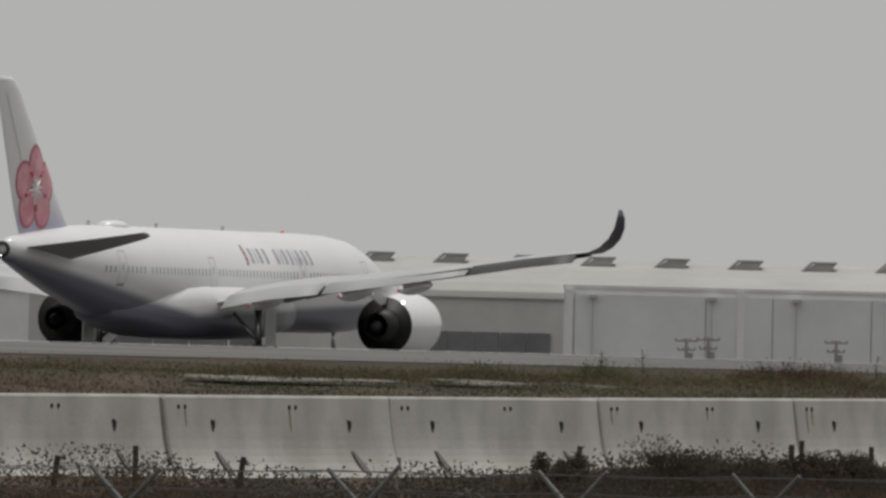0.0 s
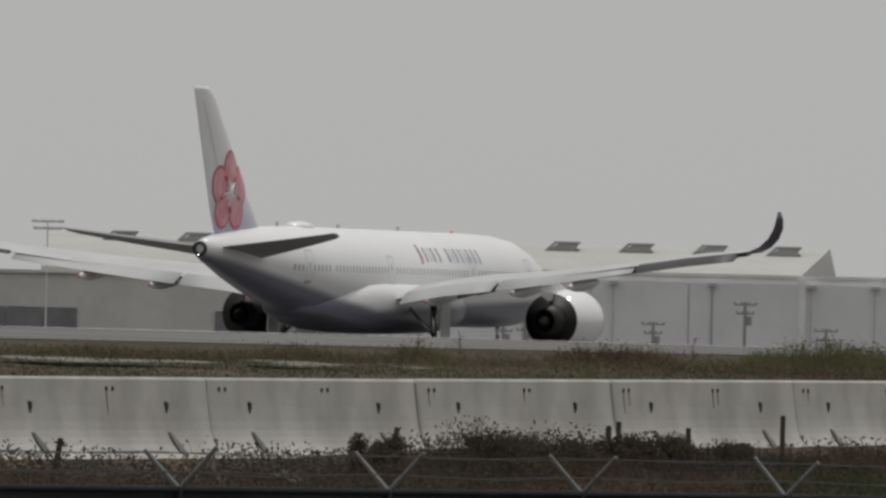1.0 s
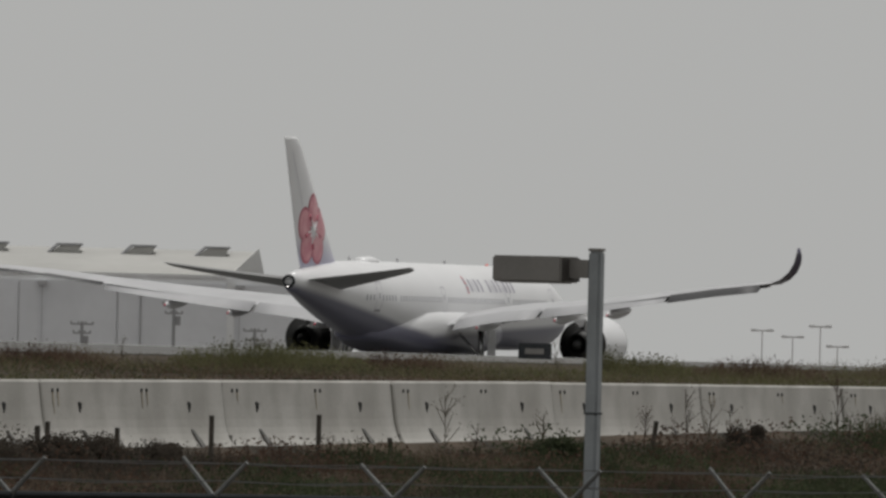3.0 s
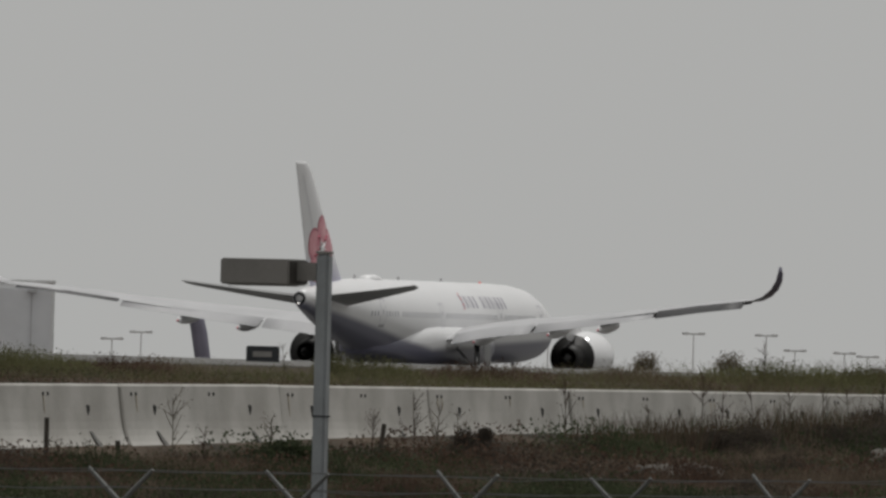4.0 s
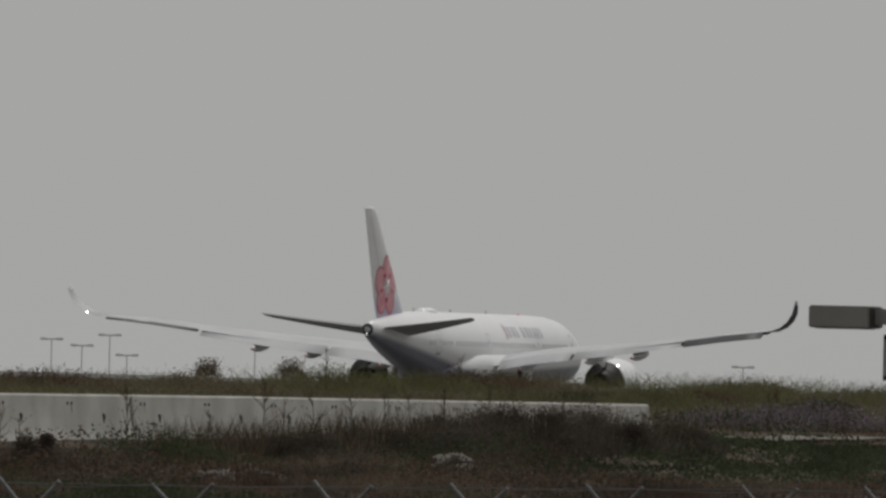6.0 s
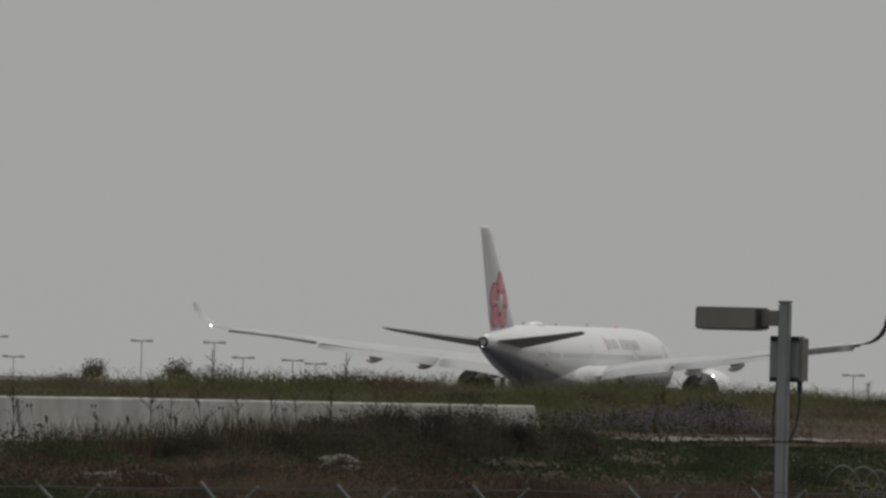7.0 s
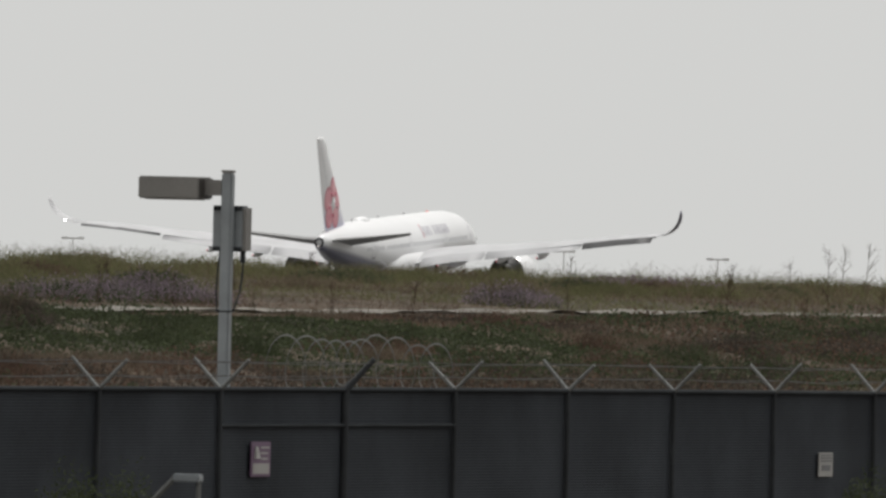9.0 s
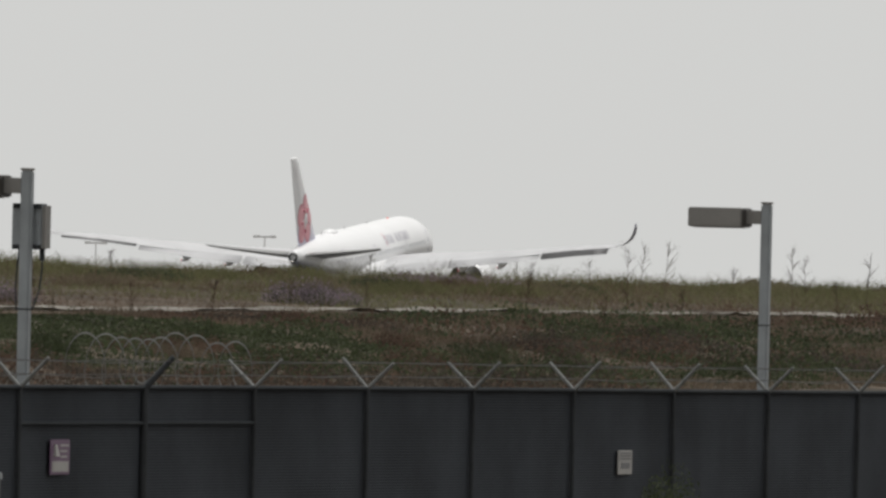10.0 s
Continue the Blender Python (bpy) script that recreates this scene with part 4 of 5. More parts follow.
keep = ~((y > 55.4) & (y < 57.2) & (x > 216) & (patchy(x, y, 0.17, 0.05, 44) > 0.05)) & ~((y > 58.8) & (y < 61) & (x < 205) & (patchy(x, y, 0.12, 0.2, 4) > 0.0))
x, y = x[keep], y[keep]
z = ground_many(x, y)
kind = 1.3 * patchy(x, y, 0.09, 0.16, 1) + RNG.normal(0, 0.16, len(x)) + np.clip((y - 70) / 45, -0.4, 0.35) + 0.25 * np.clip((x - 250) / 60, 0, 1)
tall = 0.4 + 1.2 * np.clip(patchy(x, y, 0.07, 0.14, 9) + 0.25, 0, 1) + 0.9 * np.clip((x - 215) / 80, 0, 1)
h = (0.04 + 0.22 * RNG.uniform(0, 1, len(x)) ** 2.2) * tall * np.where((y < 55.4) & (x > 214), 0.3, 1.0) * np.interp(x, (150, 195, 235, 300, 360), (0.95, 0.85, 0.55, 0.6, 1.15))
w = RNG.uniform(0.006, 0.014, len(x)) * np.clip(np.hypot(x, y) / 220, 0.7, 1.6)
for lo, hi, m, lab, nm in ((-9, -0.32, RUSSET, "russet dry weeds on the airfield edge", "dry_weeds"), (-0.32, -0.02, STRAW, "straw-coloured dry grass on the airfield edge", "dry_grass"), (-0.02, 9, OLIVE, "olive green grass on the airfield edge", "grass")):
    k = (kind >= lo) & (kind < hi)
    blades(nm, x[k], y[k], z[k], h[k], w[k], 2.4, m, lab, "grass")
x, y = wedge(170000, 52, 88, -1.9, 9.9)
z = ground_many(x, y)
k = (patchy(x, y, 0.11, 0.2, 21) > 0.2) & ~((y > 54.8) & (y < 57.6) & (x > 216))
x, y, z = x[k], y[k], z[k]
leaves("low_weeds", x, y, z + RNG.uniform(0.0, 0.18, len(x)), RNG.uniform(0.008, 0.02, len(x)), GREEN, "low green weeds among dry grass", "weeds")

# dry weeds crowding the foot of the barrier
x, y = wedge(16000, 49.0, 50.45, 2.6, 5.9)
az = 19.1 - np.degrees(np.arctan2(y, x))
thick = patchy(x, y, 0.25, 0.1, 61) + np.clip((az - 3.9) / 2.0, -0.6, 0.6)
k = thick > RNG.uniform(-0.2, 0.5, len(x))
x, y, az = x[k], y[k], az[k]
h = RNG.uniform(0.12, 0.5, len(x)) * np.clip(0.6 + 0.3 * (az - 3.5), 0.4, 1.1)
for m, lab, pick in ((STRAW, "pale dry weeds at the foot of the barrier", 0), (RUSSET, "russet dry weeds at the foot of the barrier", 1), (GREEN, "green weeds at the foot of the barrier", 2)):
    q = (np.arange(len(x)) % 5 // 2) == pick
    blades("barrier_weeds", x[q], y[q], ground_many(x[q], y[q]), h[q], RNG.uniform(0.006, 0.016, q.sum()), 0.6, m, lab, "weeds")

# feathery seed heads over the crest
x, y = wedge(60000, 70, 89, -1.9, 9.9)
z = ground_many(x, y)
k = patchy(x, y, 0.09, 0.2, 52) > -0.1
x, y, z = x[k], y[k], z[k]
top = (0.12 + 0.26 * np.clip(patchy(x, y, 0.07, 0.14, 9) + 0.25, 0, 1) + 0.18 * np.clip((x - 215) / 80, 0, 1)) * RNG.uniform(0.4, 1.15, len(x)) * np.interp(x, (150, 300, 360), (0.5, 0.6, 0.95))
leaves("seed_heads", x, y, z + top, RNG.uniform(0.008, 0.02, len(x)), STRAW, "feathery pale seed heads above the crest grass", "grass")

# embankment cover between fence and barrier
x, y = wedge(480000, 38.5, 52.8, -1.9, 9.9)
k = (y > np.array([fence_y(a) for a in x]) + 4.0)
x, y = x[k], y[k]
k = ~((y > 50.1) & (x < 215)) & (y < 52.8)
x, y = x[k], y[k]
z = ground_many(x, y)
kind = 1.15 * patchy(x + 1.5 * y, y, 0.06, 0.14, 31) + 0.45 * patchy(x, y, 0.35, 0.7, 33) + RNG.normal(0, 0.06, len(x)) + 0.22 * np.exp(-((x - 188) / 28) ** 2)
lump = np.clip(0.6 + 1.3 * patchy(x, y, 0.22, 0.6, 35), 0.1, 1.8)
up = RNG.uniform(0, 1, len(x)) ** 1.4 * 0.34 * lump * np.where((y > 49.3) & (x > 214), 0.3, 1.0)
size = RNG.uniform(0.013, 0.030, len(x)) * np.clip(np.hypot(x, y) / 150, 0.8, 1.8)
for lo, hi, m, lab, nm in ((-9, -0.30, DARKBUSH, "dark brown low shrubs on the embankment", "low_shrubs"), (-0.30, -0.05, RUSSET, "russet dry ground cover on the embankment", "dry_ground_cover"), (0.22, 9, GREEN, "dark green ground cover on the embankment", "ground_cover")):
    k = (kind >= lo) & (kind < hi)
    leaves(nm, x[k], y[k], z[k] + up[k], size[k], m, lab, "ground cover")
k = (kind >= -0.05) & (kind < 0.22)
blades("dry_grass", x[k], y[k], z[k], RNG.uniform(0.05, 0.2, k.sum()), RNG.uniform(0.012, 0.026, k.sum()), 1.4, DRYBROWN, "straw-coloured dry grass on the embankment", "grass")


def bush(az, y, w, h, material, label, n=900, name="bush", base=None, low=0.12):
    """A shrub: stems and a cloud of small leaves in lumps, ragged at the edge."""
    x0 = at(az, y)
    z0 = ground_z(x0, y) if base is None else base
    n *= 9
    ob = thing(name, pose(x0, y, z0), label, "bush" if name == "bush" else "plant")
    lumps = [(RNG.uniform(-w, w) * 0.95, RNG.uniform(-0.5, 0.5) * w, RNG.uniform(low, 0.8) * h, RNG.uniform(0.2, 0.42)) for _ in range(9)]
    cx, cy, cz = [], [], []
    for lx, ly, lz, r in lumps:
        k = n // 9
        d = RNG.normal(size=(k, 3))
        d /= np.linalg.norm(d, axis=1)[:, None]
        rr = RNG.uniform(0, 1, k) ** 0.95
        cx.append(lx + d[:, 0] * rr * r * w * 1.3), cy.append(ly + d[:, 1] * rr * r * w), cz.append(np.maximum(lz + d[:, 2] * rr * r * h * 1.1, 0.01))
    v = leaf_cloud(np.concatenate(cx), np.concatenate(cy), np.concatenate(cz), RNG.uniform(0.010, 0.023, (n // 9) * 9))
    tagged(part("foliage", quads("foliage", v, material), None, ob), kind="stuff")
    bm = bmesh.new()
    for lx, ly, lz, r in lumps:
        tube(bm, (lx * 0.2, ly * 0.2, -0.08), (lx, ly, lz), 0.012, 0.005, 5)
    tagged(part("stem", bm, WOOD, ob, "woody stems"), kind="stuff")
    return ob


def clump(az, y, w, h, material, label, tips=None):
    """A loose tuft: thin stalks that fan out, with fine seed heads at their ends."""
    x0 = at(az, y)
    ob = thing("weed_clump", pose(x0, y, ground_z(x0, y)), label, "weed", "weed clumps")
    n = int(380 * w)
    a, r = RNG.uniform(0, 2 * np.pi, n), np.sqrt(RNG.uniform(0, 1, n)) * w
    base = np.stack([np.cos(a) * r, np.sin(a) * r * 0.6, 0 * a - 0.02], 1)
    tall = h * RNG.uniform(0.35, 1.0, n) * (1 - 0.55 * (r / w) ** 2)
    tip = base + np.stack([np.cos(a) * 0.25 * r + RNG.normal(0, 0.07, n), RNG.normal(0, 0.07, n), tall], 1)
    t = RNG.uniform(0, np.pi, n)
    side = np.stack([np.cos(t), np.sin(t), 0 * t], 1) * RNG.uniform(0.004, 0.009, n)[:, None]
    v = np.stack([base - side, base + side, tip + side * 0.3, tip - side * 0.3], 1).reshape(-1, 3)
    tagged(part("stalk", quads("stalk", v, material), None, ob), kind="stuff")
    c = (base[:, None, :] + (tip - base)[:, None, :] * RNG.uniform(0.2, 1.05, (n, 5, 1)) + RNG.normal(0, 0.04, (n, 5, 3))).reshape(-1, 3)
    v = leaf_cloud(c[:, 0], c[:, 1], np.maximum(c[:, 2], 0.0), RNG.uniform(0.010, 0.026, len(c)) * max(0.8, x0 / 220))
    tagged(part("seed_head", quads("seed_head", v, tips or material), None, ob), kind="stuff")


for az, w, h in ((-1.3, 0.5, 0.35), (-0.85, 0.9, 0.42), (0.1, 0.5, 0.25), (0.42, 0.5, 0.5), (0.75, 1.3, 0.55), (1.0, 1.2, 0.45), (1.3, 0.9, 0.4), (1.55, 0.8, 0.38), (1.75, 0.8, 0.35), (2.05, 1.2, 0.3), (2.3, 0.9, 0.3), (2.75, 1.0, 0.35), (3.0, 1.0, 0.4), (3.3, 1.0, 0.35), (3.65, 0.6, 0.5), (4.1, 1.2, 0.35), (4.5, 1.2, 0.4), (4.9, 1.8, 0.5), (5.1, 1.4, 0.6), (5.35, 1.8, 0.75), (5.65, 1.3, 0.6), (5.85, 1.0, 0.4)):
    m = DARKBUSH if az < 2 or az > 4.7 else (GREEN if RNG.random() < 0.5 else DARKBUSH)
    tall = h * (0.45 if az < 0.3 else 1.0 if az < 2 else 0.8)
    clump(az, 49.2, w * 1.1, tall, RUSSET if az < 0.3 else m, "dark ragged weeds before the concrete barrier", m)
    if h >= 0.38:
        bush(az, 49.25, w * 0.75, tall * 0.95, m, "dark ragged shrub before the concrete barrier", 1300)
for az, y, w, h in ((6.02, 60.4, 1.7, 0.46), (6.13, 60.2, 1.5, 0.5), (6.22, 60.6, 1.3, 0.46), (6.30, 60.3, 1.3, 0.5), (6.37, 60.2, 1.2, 0.66), (6.46, 60.4, 1.5, 0.45), (7.56, 60, 1.1, 0.55), (7.64, 60.2, 1.1, 0.45), (8.0, 74, 2.2, 0.35), (8.15, 74, 2.0, 0.3)):
    clump(az, y, w, h, GREEN, "faded purple flowering shrub in the grass", PURPLE)
# feathery clumps that stand above the crest grass
for k, (az, w, h) in enumerate(((-0.55, 1.2, 0.3), (0.15, 0.9, 0.28), (0.55, 0.8, 0.42), (1.2, 1.5, 0.42), (1.32, 1.2, 0.38), (1.96, 2.2, 0.56), (2.12, 1.8, 0.46), (2.42, 1.6, 0.42), (2.56, 1.4, 0.4), (3.16, 0.5, 0.66), (3.28, 1.5, 0.46), (3.69, 2.0, 0.5), (4.17, 1.2, 0.44), (4.68, 2.4, 0.55), (5.0, 2.2, 0.45), (5.14, 2.6, 0.52), (5.32, 2.2, 0.42), (6.05, 2.2, 0.42), (6.62, 1.8, 0.4), (7.2, 2.0, 0.3), (7.9, 1.8, 0.3))):
    clump(az, 84.0, w, h, (STRAW, OLIVE, OLIVE, RUSSET)[k % 4], ("pale feathery clump of dry weeds on the crest", "olive feathery clump of weeds on the crest", "olive feathery clump of weeds on the crest", "russet feathery clump of dry weeds on the crest")[k % 4])
for k in range(30):
    m, lab = ((OLIVE, "olive feathery tuft in the crest grass"), (STRAW, "pale feathery tuft in the crest grass"), (GREEN, "green weedy tuft in the crest grass"), (OLIVE, "olive feathery tuft in the crest grass"), (RUSSET, "russet dry tuft in the crest grass"))[k % 5]
    clump(5.3 + 0.147 * k + RNG.uniform(-0.06, 0.06), RNG.uniform(66, 85), RNG.uniform(0.9, 1.9), RNG.uniform(0.26, 0.46), m, lab)
BANK = ((DARKBUSH, "dark brown low tuft on the embankment"), (GREEN, "dark green low tuft on the embankment"), (GREEN, "dark green low tuft on the embankment"), (DRYBROWN, "dry brown tuft on the embankment"), (RUSSET, "russet dry tuft on the embankment"))
for k in range(110):
    m, lab = BANK[k % 5]
    clump(RNG.uniform(-1.4, 9.7), RNG.uniform(43.0, 49.4), RNG.uniform(0.5, 1.5), RNG.uniform(0.18, 0.42), m, lab)
for az, y, w, h in ((6.17, 0, 0.7, 1.62), (8.84, 0, 0.6, 1.52)):
    s = 44.049 * math.tan(radians(63.9 + az))
    p = fence_at(s, -1.5)
    bush(az, p.y, w, h, GREEN, "leafy green bush in front of the fence", 1500, base=0.1, low=0.55)


def weed(az, y, h, material, label, spread=0.25, n=12):
    """A tall branching weed: thin stalks with seed heads."""
    x0 = at(az, y)
    ob = thing("tall_weed", pose(x0, y, ground_z(x0, y)), label, "weed", "tall weeds")
    bm = bmesh.new()
    lx, ly = RNG.uniform(-0.1, 0.1), RNG.uniform(-0.1, 0.1)
    tube(bm, (0, 0, -0.05), (lx * h, ly * h, h), 0.0055 * max(1, x0 / 250), 0.004, 4)
    tips = []
    for k in range(n):
        u = RNG.uniform(0.25, 0.95)
        p = Vector((lx * h * u, ly * h * u, h * u))
        q = p + Vector((RNG.uniform(-1, 1), RNG.uniform(-1, 1), RNG.uniform(0.5, 1.3))) * spread * h * (1.1 - u * 0.6)
        tube(bm, p, q, 0.005 * max(1, x0 / 250), 0.003, 3)
        tips.append(q)
    tagged(part("stalk", bm, material, ob), kind="stuff")
    t = np.array([[q.x, q.y, q.z] for q in tips for _ in range(5)]) + RNG.normal(0, 0.03, (len(tips) * 5, 3))
    v = leaf_cloud(t[:, 0], t[:, 1], t[:, 2], RNG.uniform(0.007, 0.014, len(t)))
    tagged(part("seed_head", quads("seed_head", v, material), None, ob), kind="stuff")


for az, h in ((2.62, 0.75), (2.72, 0.4), (2.95, 0.5), (3.3, 0.5), (3.45, 0.75), (3.52, 0.6), (3.6, 0.5), (3.97, 0.85), (4.25, 0.5), (4.43, 0.9), (4.5, 0.7), (4.62, 0.8), (4.75, 0.7), (4.85, 0.8), (4.95, 0.7), (5.05, 0.8), (5.2, 0.8), (5.3, 0.9), (5.45, 0.8), (5.55, 0.7)):
    weed(az, 49.6, h, STRAW if RNG.random() < 0.6 else RUSSET, "tall dry weed standing before the barrier", 0.3)
for az, y, h in ((5.1, 80, 0.8), (6.9, 78, 0.6), (7.8, 76, 0.7), (8.55, 58, 1.0), (8.68, 58, 1.3), (8.72, 62, 1.2), (8.8, 58, 1.4), (9.25, 60, 1.3), (9.3, 60, 1.1), (9.5, 60, 1.3), (9.05, 66, 0.8), (8.35, 70, 0.7), (6.2, 70, 0.6), (0.55, 84, 0.5), (0.7, 84, 0.55), (1.5, 84, 0.5), (2.0, 84, 0.5), (4.65, 80, 0.9), (3.0, 82, 0.7), (9.65, 62, 1.2), (6.65, 50, 1.0)) + tuple((5.9 + 0.27 * k, 47.5 + (k * 7 % 5), 0.5 + 0.1 * (k * 3 % 4)) for k in range(14)):
    weed(az, y, h, STRAW if RNG.random() < 0.5 else RUSSET, "tall bare weed on the grassy crest", 0.22, 14)


def rock(az, y, r, sink=0.3):
    x0 = at(az, y)
    bm = bmesh.new()
    bmesh.ops.create_icosphere(bm, subdivisions=3, radius=r)
    for v in bm.verts:
        v.co *= 1 + 0.35 * noise.noise(v.co * (1.4 / r) + Vector((az * 9, 0, 0)))
        v.co.z *= 0.5
    ob = part("rock", bm, ROCK, None)
    ob.matrix_basis = pose(x0, y, ground_z(x0, y) + r * 0.5, 0, 0, az * 80)
    tagged(ob, "pale angular rock half buried in weeds", "rock")


for az, y, r in ((5.09, 47.2, 0.26), (5.14, 46.9, 0.17), (4.24, 47.4, 0.20), (4.29, 47.2, 0.22), (4.35, 47.1, 0.18), (4.41, 47.0, 0.22), (4.46, 46.7, 0.18), (0.1, 49.0, 0.16), (8.3, 47, 0.1)):
    rock(az, y, r)


# ---- far side of the airfield ----
FAR = 2000.0


def far_at(az, dist=FAR):
    b = radians(19.1 - az)
    return Vector((dist * math.cos(b), dist * math.sin(b), 0))


def far_pose(az, dist=FAR, z=None):
    p = far_at(az, dist)
    g = ground_z(p.x, p.y) if z is None else z
    return Matrix.Translation((p.x, p.y, g)) @ pose(0, 0, 0, 0, 0, 19.1 - az - 90)


def el_z(el, dist=FAR):
    return 3.5 + dist * math.tan(radians(el))


def build_hangar():
    """Arched-roof hangar: local x to the right, y away, z up from its ground."""
    az0 = 0.30
    m = far_pose(az0)
    g = m.translation.z
    k = FAR * math.pi / 180
    X = lambda az: (az - az0) * k
    Z = lambda el: el_z(el) - g
    hangar = thing("hangar", m, "long pale hangar with arched roof and roof vents", "hangar")
    x0, x1 = X(-1.42), X(1.97)
    eave, ridge, depth = Z(0.195), Z(0.335), 60.0
    pts = [(0, eave)] + [(depth / 2 - depth / 2 * math.cos(a), eave + (ridge - eave) * math.sin(a)) for a in np.linspace(0.15, math.pi - 0.15, 14)] + [(depth, eave)]
    rings = [[(x, y, z) for y, z in pts] for x in np.linspace(X(-0.75), x1, 12)]
    part("roof", loft("roof", rings, HANGARROOF, cap=True, smooth=False), None, hangar, "pale weathered arched roof")
    bm = bmesh.new()
    box(bm, x0, x1, 0.5, depth - 0.5, 0, eave)
    part("wall", bm, HANGARWALL, hangar, "hangar wall, grey-brown lightened for haze")
    bm = bmesh.new()
    box(bm, x0 - 0.4, X(0.42), 0.1, 0.5, eave - 0.15, eave + 0.25)
    part("fascia", bm, HANGARWALL, hangar)
    for a, b in ((-1.36, -0.62), (-0.15, 0.38)):
        n = 6
        for i in range(n):
            bm = bmesh.new()
            u, v = X(a) + (X(b) - X(a)) * i / n, X(a) + (X(b) - X(a)) * (i + 1) / n
            box(bm, u + 0.1, v - 0.1, 0.1 + 0.15 * (i % 2), 0.49, 0, Z(0.075))
            part("sliding_door", bm, HANGARDARK, hangar, "dark sliding hangar door")
    for az in np.arange(-0.483, 1.95, 0.2555):
        bm = bmesh.new()
        xx = X(az)
        # a hood that leans back over a pale front
        v = [bm.verts.new(q) for q in ((xx - 2.2, 14, ridge - 1.0), (xx + 1.2, 14, ridge - 1.0), (xx + 1.9, 14, ridge + 0.1), (xx - 0.6, 14, ridge + 0.1), (xx - 2.2, 18, ridge - 1.0), (xx + 1.2, 18, ridge - 1.0), (xx + 1.9, 18, ridge + 0.1), (xx - 0.6, 18, ridge + 0.1))]
        for q in ((0, 1, 2, 3), (7, 6, 5, 4), (0, 4, 5, 1), (1, 5, 6, 2), (2, 6, 7, 3), (3, 7, 4, 0)):
            bm.faces.new([v[i] for i in q])
        vent = part("roof_vent", bm, HANGARROOF, hangar, "boxy roof vent")
        bm = bmesh.new()
        box(bm, xx - 1.0, xx + 2.1, 13.6, 18.2, ridge + 0.12, ridge + 0.38, bevel=0.08)
        part("louvre", bm, DISTGREY, vent, "dark louvre")
        bm = bmesh.new()
        tube(bm, (xx - 2.35, 13.8, ridge - 1.0), (xx - 0.9, 13.8, ridge + 0.3), 0.2, None, 6)
        part("hood_edge", bm, DISTGREY, vent, "dark edge of the vent hood")
    bm = bmesh.new()
    xa, xb = X(1.86), X(1.985)
    v = [bm.verts.new(p) for p in ((xa, -0.3, Z(0.24)), (xb, -0.3, Z(0.24)), ((xa + xb) / 2 + 1.4, -0.3, Z(0.34)), (xa, 6, Z(0.24)), (xb, 6, Z(0.24)), ((xa + xb) / 2 + 1.4, 6, Z(0.34)))]
    for q in ((0, 1, 2), (3, 5, 4), (0, 3, 4, 1), (1, 4, 5, 2), (2, 5, 3, 0)):
        bm.faces.new([v[i] for i in q])
    part("gable", bm, HANGARWALL, hangar, "grey gable end")


def build_annex():
    """The flat-roofed building before the hangar, with tall door panels."""
    az0 = 1.3
    m = far_pose(az0, FAR - 40)
    g, k = m.translation.z, (FAR - 40) * math.pi / 180
    X = lambda az: (az - az0) * k
    Z = lambda el: el_z(el, FAR - 40) - g
    annex = thing("hangar_annex", m, "flat-roofed hangar block with tall grey door panels", "hangar")
    top = Z(0.235)
    bm = bmesh.new()
    box(bm, X(0.42), X(2.20), 0.4, 30, 0, top)
    part("wall", bm, HANGARTRIM, annex, "off-white wall")
    bm = bmesh.new()
    box(bm, X(0.417), X(2.203), 0.2, 30.2, top, top + 0.35)
    part("parapet", bm, HANGARTRIM, annex)
    edges = (0.455, 0.91, 1.02, 1.14, 1.48, 1.56, 1.86, 1.88, 2.19)
    for a, b in zip(edges[:-1], edges[1:]):
        if b - a < 0.05:
            continue
        bm = bmesh.new()
        box(bm, X(a) + 0.12, X(b) - 0.12, 0.05, 0.39, 0, top - 0.7)
        part("door_panel", bm, HANGARDOOR, annex, "tall grey door panel")
    for a in (0.44, 1.03, 1.87):
        bm = bmesh.new()
        box(bm, X(a) - 0.45, X(a) + 0.45, -0.25, 0.3, 0, top - 0.3)
        part("pilaster", bm, HANGARTRIM, annex, "off-white pilaster")
    for a in (0.52, 0.93, 1.22, 1.56, 1.9, 2.12):
        bm = bmesh.new()
        box(bm, X(a) - 0.05, X(a) + 0.05, -0.3, -0.12, 0, top - 0.9)
        box(bm, X(a) - 0.5, X(a) + 0.6, -0.9, -0.1, top - 1.15, top - 0.8)
        part("light_bracket", bm, PALEMETAL, annex, "grey downpipe with a floodlight")


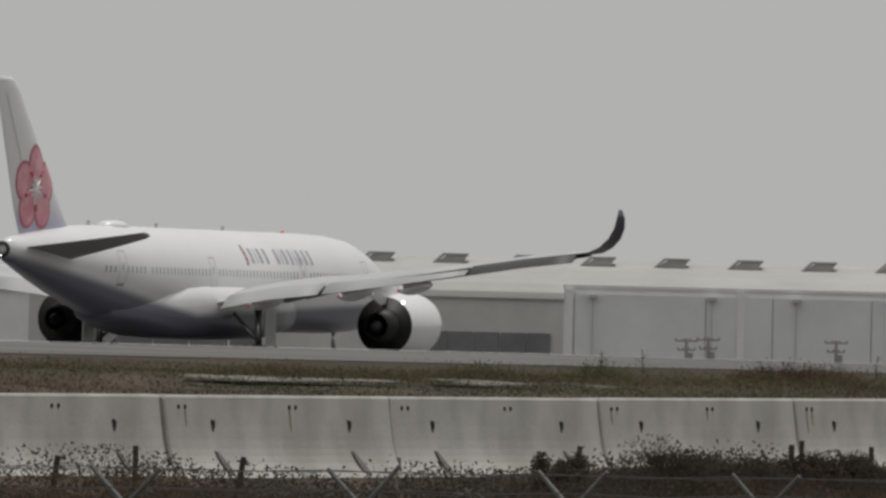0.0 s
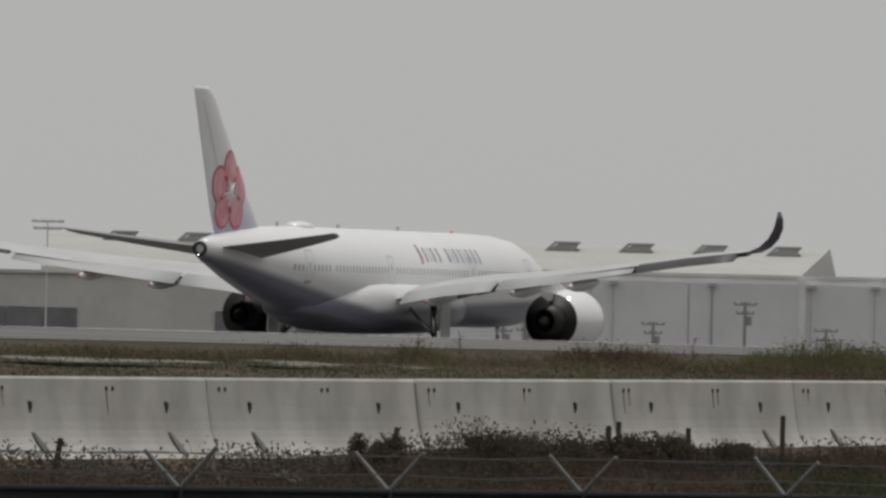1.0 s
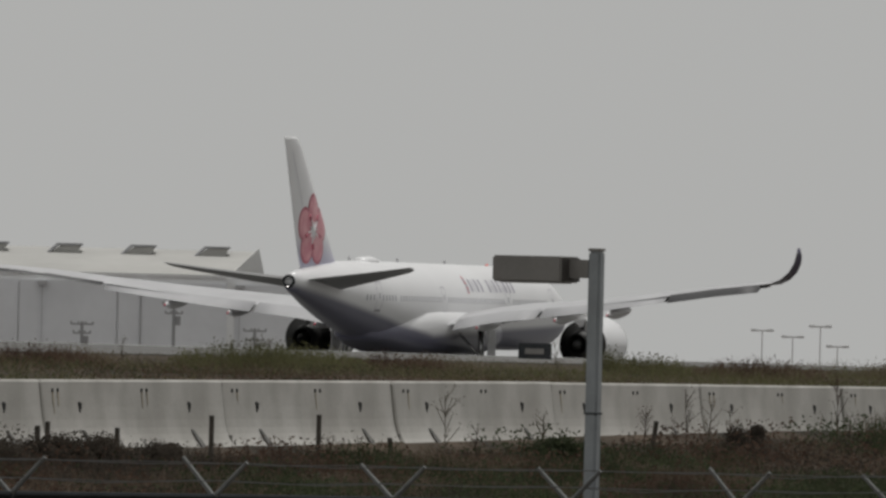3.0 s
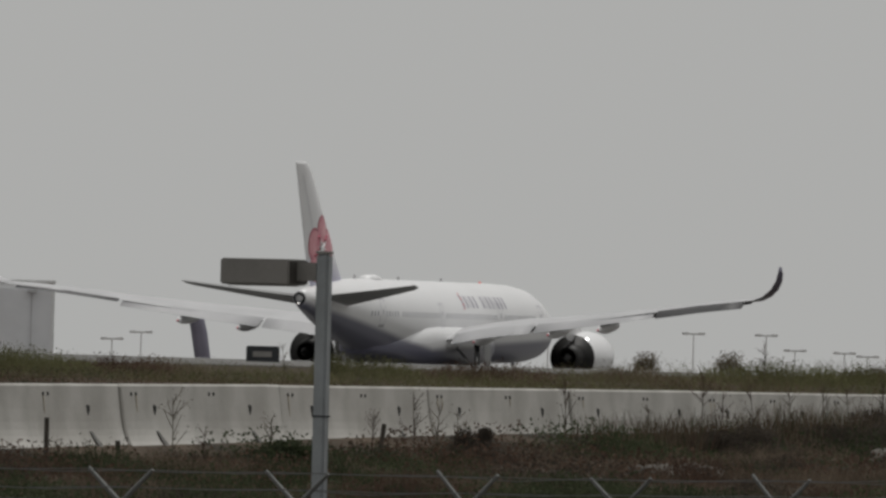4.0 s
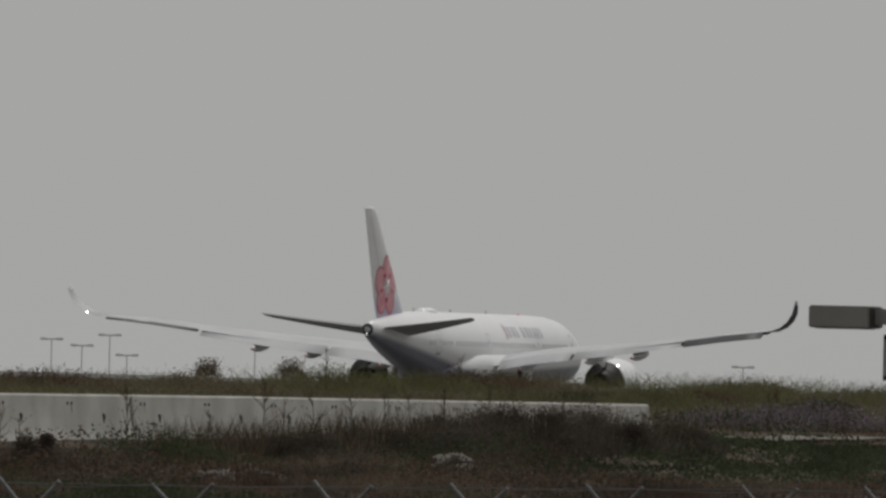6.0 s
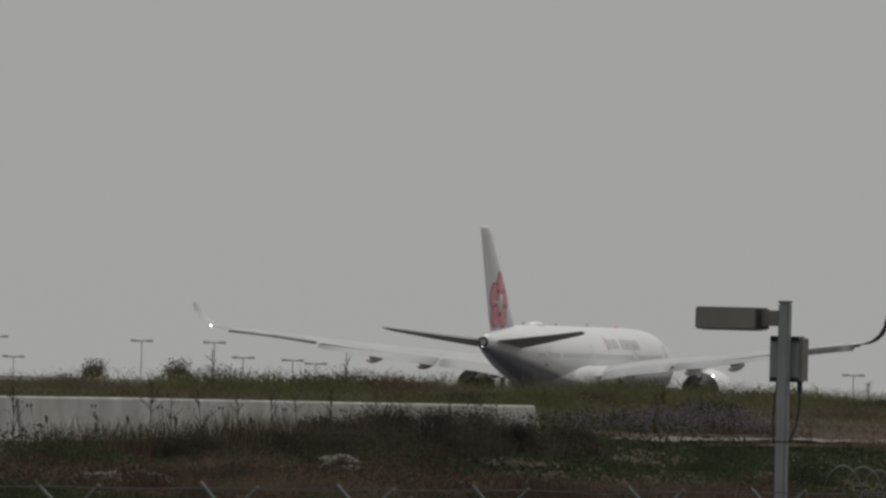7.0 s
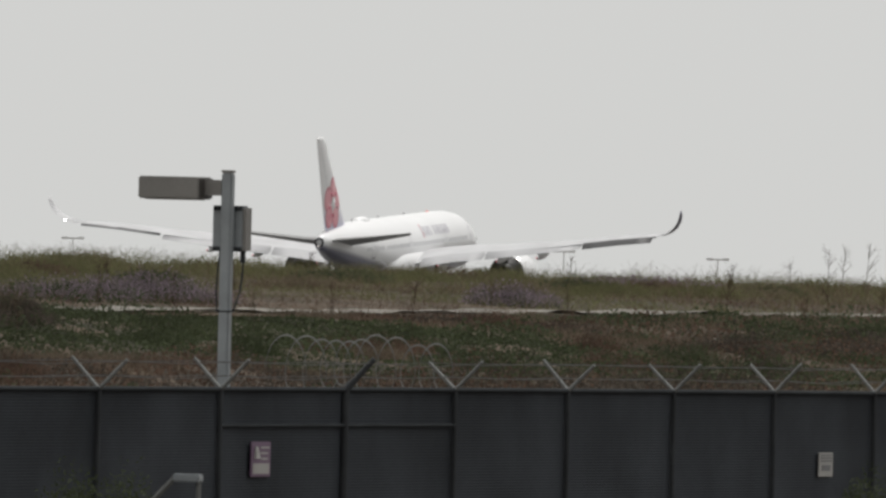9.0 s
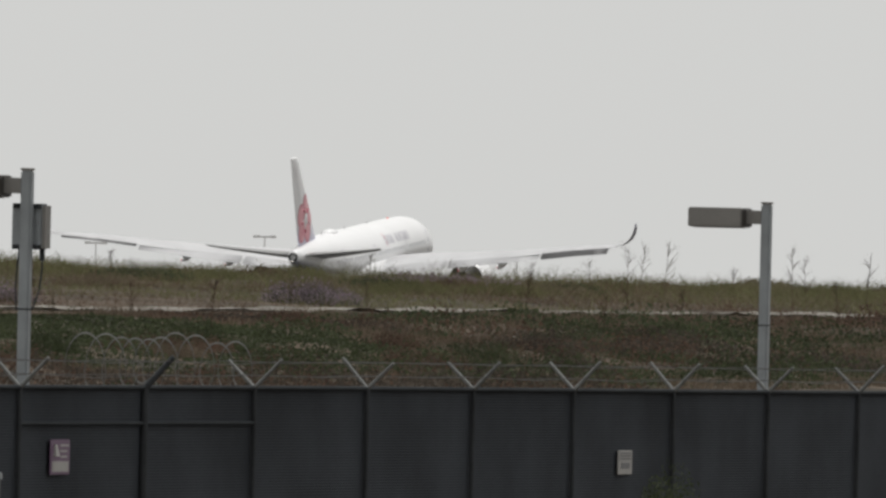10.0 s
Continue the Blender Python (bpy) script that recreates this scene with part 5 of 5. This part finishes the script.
def mast(az, dist, el, kind, material=None):
    """Far lamp masts and utility poles."""
    p = far_at(az, dist)
    g = ground_z(p.x, p.y)
    h = el_z(el, dist) - g
    k = dist / 2000
    ob = thing("light_mast" if kind != "utility" else "utility_pole", far_pose(az, dist), "tall distant apron light mast with twin heads" if kind != "utility" else "distant utility pole with crossarms", "light mast" if kind != "utility" else "utility pole")
    bm = bmesh.new()
    tube(bm, (0, 0, -0.3), (0, 0, h), (0.24 if kind == "utility" else 0.10) * k, (0.18 if kind == "utility" else 0.07) * k, 8)
    part("pole", bm, DISTGREY if kind == "utility" else HAZEGREY, ob)
    if kind == "utility":
        bm = bmesh.new()
        tube(bm, (0.45, 0, h - 2.6), (0.45, 0, h - 1.6), 0.32, None, 10)
        part("transformer", bm, DISTGREY, ob, "grey pole transformer")
    arms = {"twin": [(-1.0, 1.0, 0.0)], "flood": [(-1.6, 1.6, -0.2), (-1.4, 1.4, -1.0)], "utility": [(-1.3, 1.3, -0.3), (-1.0, 1.0, -1.3)]}[kind]
    for a, b, z in arms:
        bm = bmesh.new()
        box(bm, a * k, b * k, -0.1 * k, 0.1 * k, h + z - 0.1 * k, h + z + 0.1 * k)
        arm = part("crossarm", bm, DISTGREY if kind == "utility" else HAZEGREY, ob)
        for xx in np.linspace(a, b, 2 if kind == "twin" else 4):
            bm = bmesh.new()
            if kind == "utility":
                box(bm, xx * k - 0.1, xx * k + 0.1, -0.1, 0.1, h + z, h + z + 0.3)
            else:
                box(bm, xx * k - 0.38 * k, xx * k + 0.38 * k, -0.3, 0.3, h + z - 0.12 * k, h + z + 0.2 * k, bevel=0.05)
            part("lamp_head" if kind != "utility" else "insulator", bm, DISTGREY if kind == "utility" else HAZEGREY, arm)


build_hangar()
build_annex()
mast(-0.73, 1900, 0.375, "flood")
for az, el in ((1.36, 0.075), (1.675, 0.15), (1.955, 0.065), (0.845, 0.07), (0.92, 0.075)):
    mast(az, 1850, el, "utility")
for az, el in ((2.50, 0.075), (2.40, 0.05), (3.70, 0.10), (3.805, 0.08), (3.90, 0.118), (3.96, 0.05), (4.40, 0.115), (4.65, 0.115), (4.75, 0.065), (4.92, 0.06), (5.0, 0.05), (5.105, 0.105), (5.63, 0.10), (6.08, 0.06), (6.85, 0.055), (7.43, 0.09), (7.77, 0.055), (8.3, 0.04)):
    mast(az, 2400, el, "twin")


def build_far_tail():
    """The tail fin of a parked aircraft far across the field."""
    d = 1500.0
    ob = thing("parked_aircraft_tail", far_pose(2.70, d), "hazy blue-grey tail fin of a distant parked aircraft", "airplane")
    g = ob.matrix_basis.translation.z
    rows = [(0.0, -0.1, 1.25), (0.3, -0.2, 1.15), (0.7, -0.6, 0.72), (0.93, -0.85, 0.3), (1.0, -0.8, -0.1)]
    H = el_z(0.162, d) - g
    rings = []
    for u, a, b in rows:
        rings.append([(a + 0.0 - u * 0.2, 0, u * H), ((a + b) / 2, 0.3, u * H), (b, 0, u * H), ((a + b) / 2, -0.3, u * H)])
    # The fin's blue is lightened to put distance haze into it.
    part("tail_fin", loft("tail_fin", rings, mat("haze_paled_blue_tail", (0.22, 0.21, 0.27), 0.6, 0, 0.08, 2, 2)), None, ob)


build_far_tail()


def far_tree(az, dist, w, el):
    """A small round tree far across the field: trunk, limbs and a ragged crown."""
    m = far_pose(az, dist)
    tree = thing("tree", m, "small rounded tree hazy across the airfield", "tree")
    h = el_z(el, dist) - m.translation.z
    bm = bmesh.new()
    tube(bm, (0, 0, -0.2), (0, 0, h * 0.55), 0.14, 0.08, 7)
    tips = []
    for k in range(9):
        a = 2.4 * k
        q = Vector((math.cos(a) * w * 0.32, math.sin(a) * w * 0.32, h * (0.55 + 0.035 * k)))
        tube(bm, (0, 0, h * 0.4), q, 0.05, 0.02, 5)
        tips.append(q)
    part("trunk", bm, WOOD, tree)
    # The crown borrows the pale straw colour to stand in for haze.
    c = np.array([tuple(q) for q in tips])[RNG.integers(0, len(tips), 1500)] + RNG.normal(0, 0.16, (1500, 3)) * (w, w, h * 0.6)
    v = leaf_cloud(c[:, 0], c[:, 1], np.clip(c[:, 2], 0.4, h), RNG.uniform(0.06, 0.12, 1500))
    tagged(part("crown", quads("crown", v, STRAW), None, tree), kind="stuff")


for az, w, el in ((4.235, 1.7, 0.05), (4.52, 1.9, 0.06)):
    far_tree(az, 1250, w, el)


def build_taxi_sign():
    az, d = 2.92, 560.0
    p = far_at(az, d)
    sign = thing("taxiway_sign", far_pose(az, d), "dark boxy airfield sign beside the taxiway", "sign")
    g = sign.matrix_basis.translation.z
    z0, z1 = el_z(-0.02, d) - g, el_z(0.038, d) - g
    bm = bmesh.new()
    box(bm, -0.56, 0.56, -0.12, 0.12, z0, z1, bevel=0.03)
    part("housing", bm, DARKSTEEL, sign, "black sign housing")
    bm = bmesh.new()
    box(bm, -0.34, 0.30, -0.135, -0.121, z0 + (z1 - z0) * 0.35, z0 + (z1 - z0) * 0.68)
    part("face", bm, LAMPGREY, sign, "grey sign face")
    for x in (-0.4, 0.4):
        bm = bmesh.new()
        tube(bm, (x, 0, -0.1), (x, 0, z0), 0.04, None, 8)
        part("leg", bm, DARKSTEEL, sign)


build_taxi_sign()
bm = bmesh.new()
g = far_pose(-1.8, 2300)
white_block = thing("far_building", g, "white low building beyond the airfield", "building")
part("wall", box(bm, -22, 18, 0, 20, 0, el_z(0.18, 2300) - g.translation.z), HANGARTRIM, white_block)
part("roof", box(bmesh.new(), -22.5, 18.5, -0.5, 20.5, el_z(0.18, 2300) - g.translation.z, el_z(0.195, 2300) - g.translation.z), HANGARROOF, white_block)


def motions():
    rows = [(t, pose(x, y, z, 0, -up, head)) for t, x, y, z, head, up in PLANE]
    walk(PLANE_OB, rows)


motions()
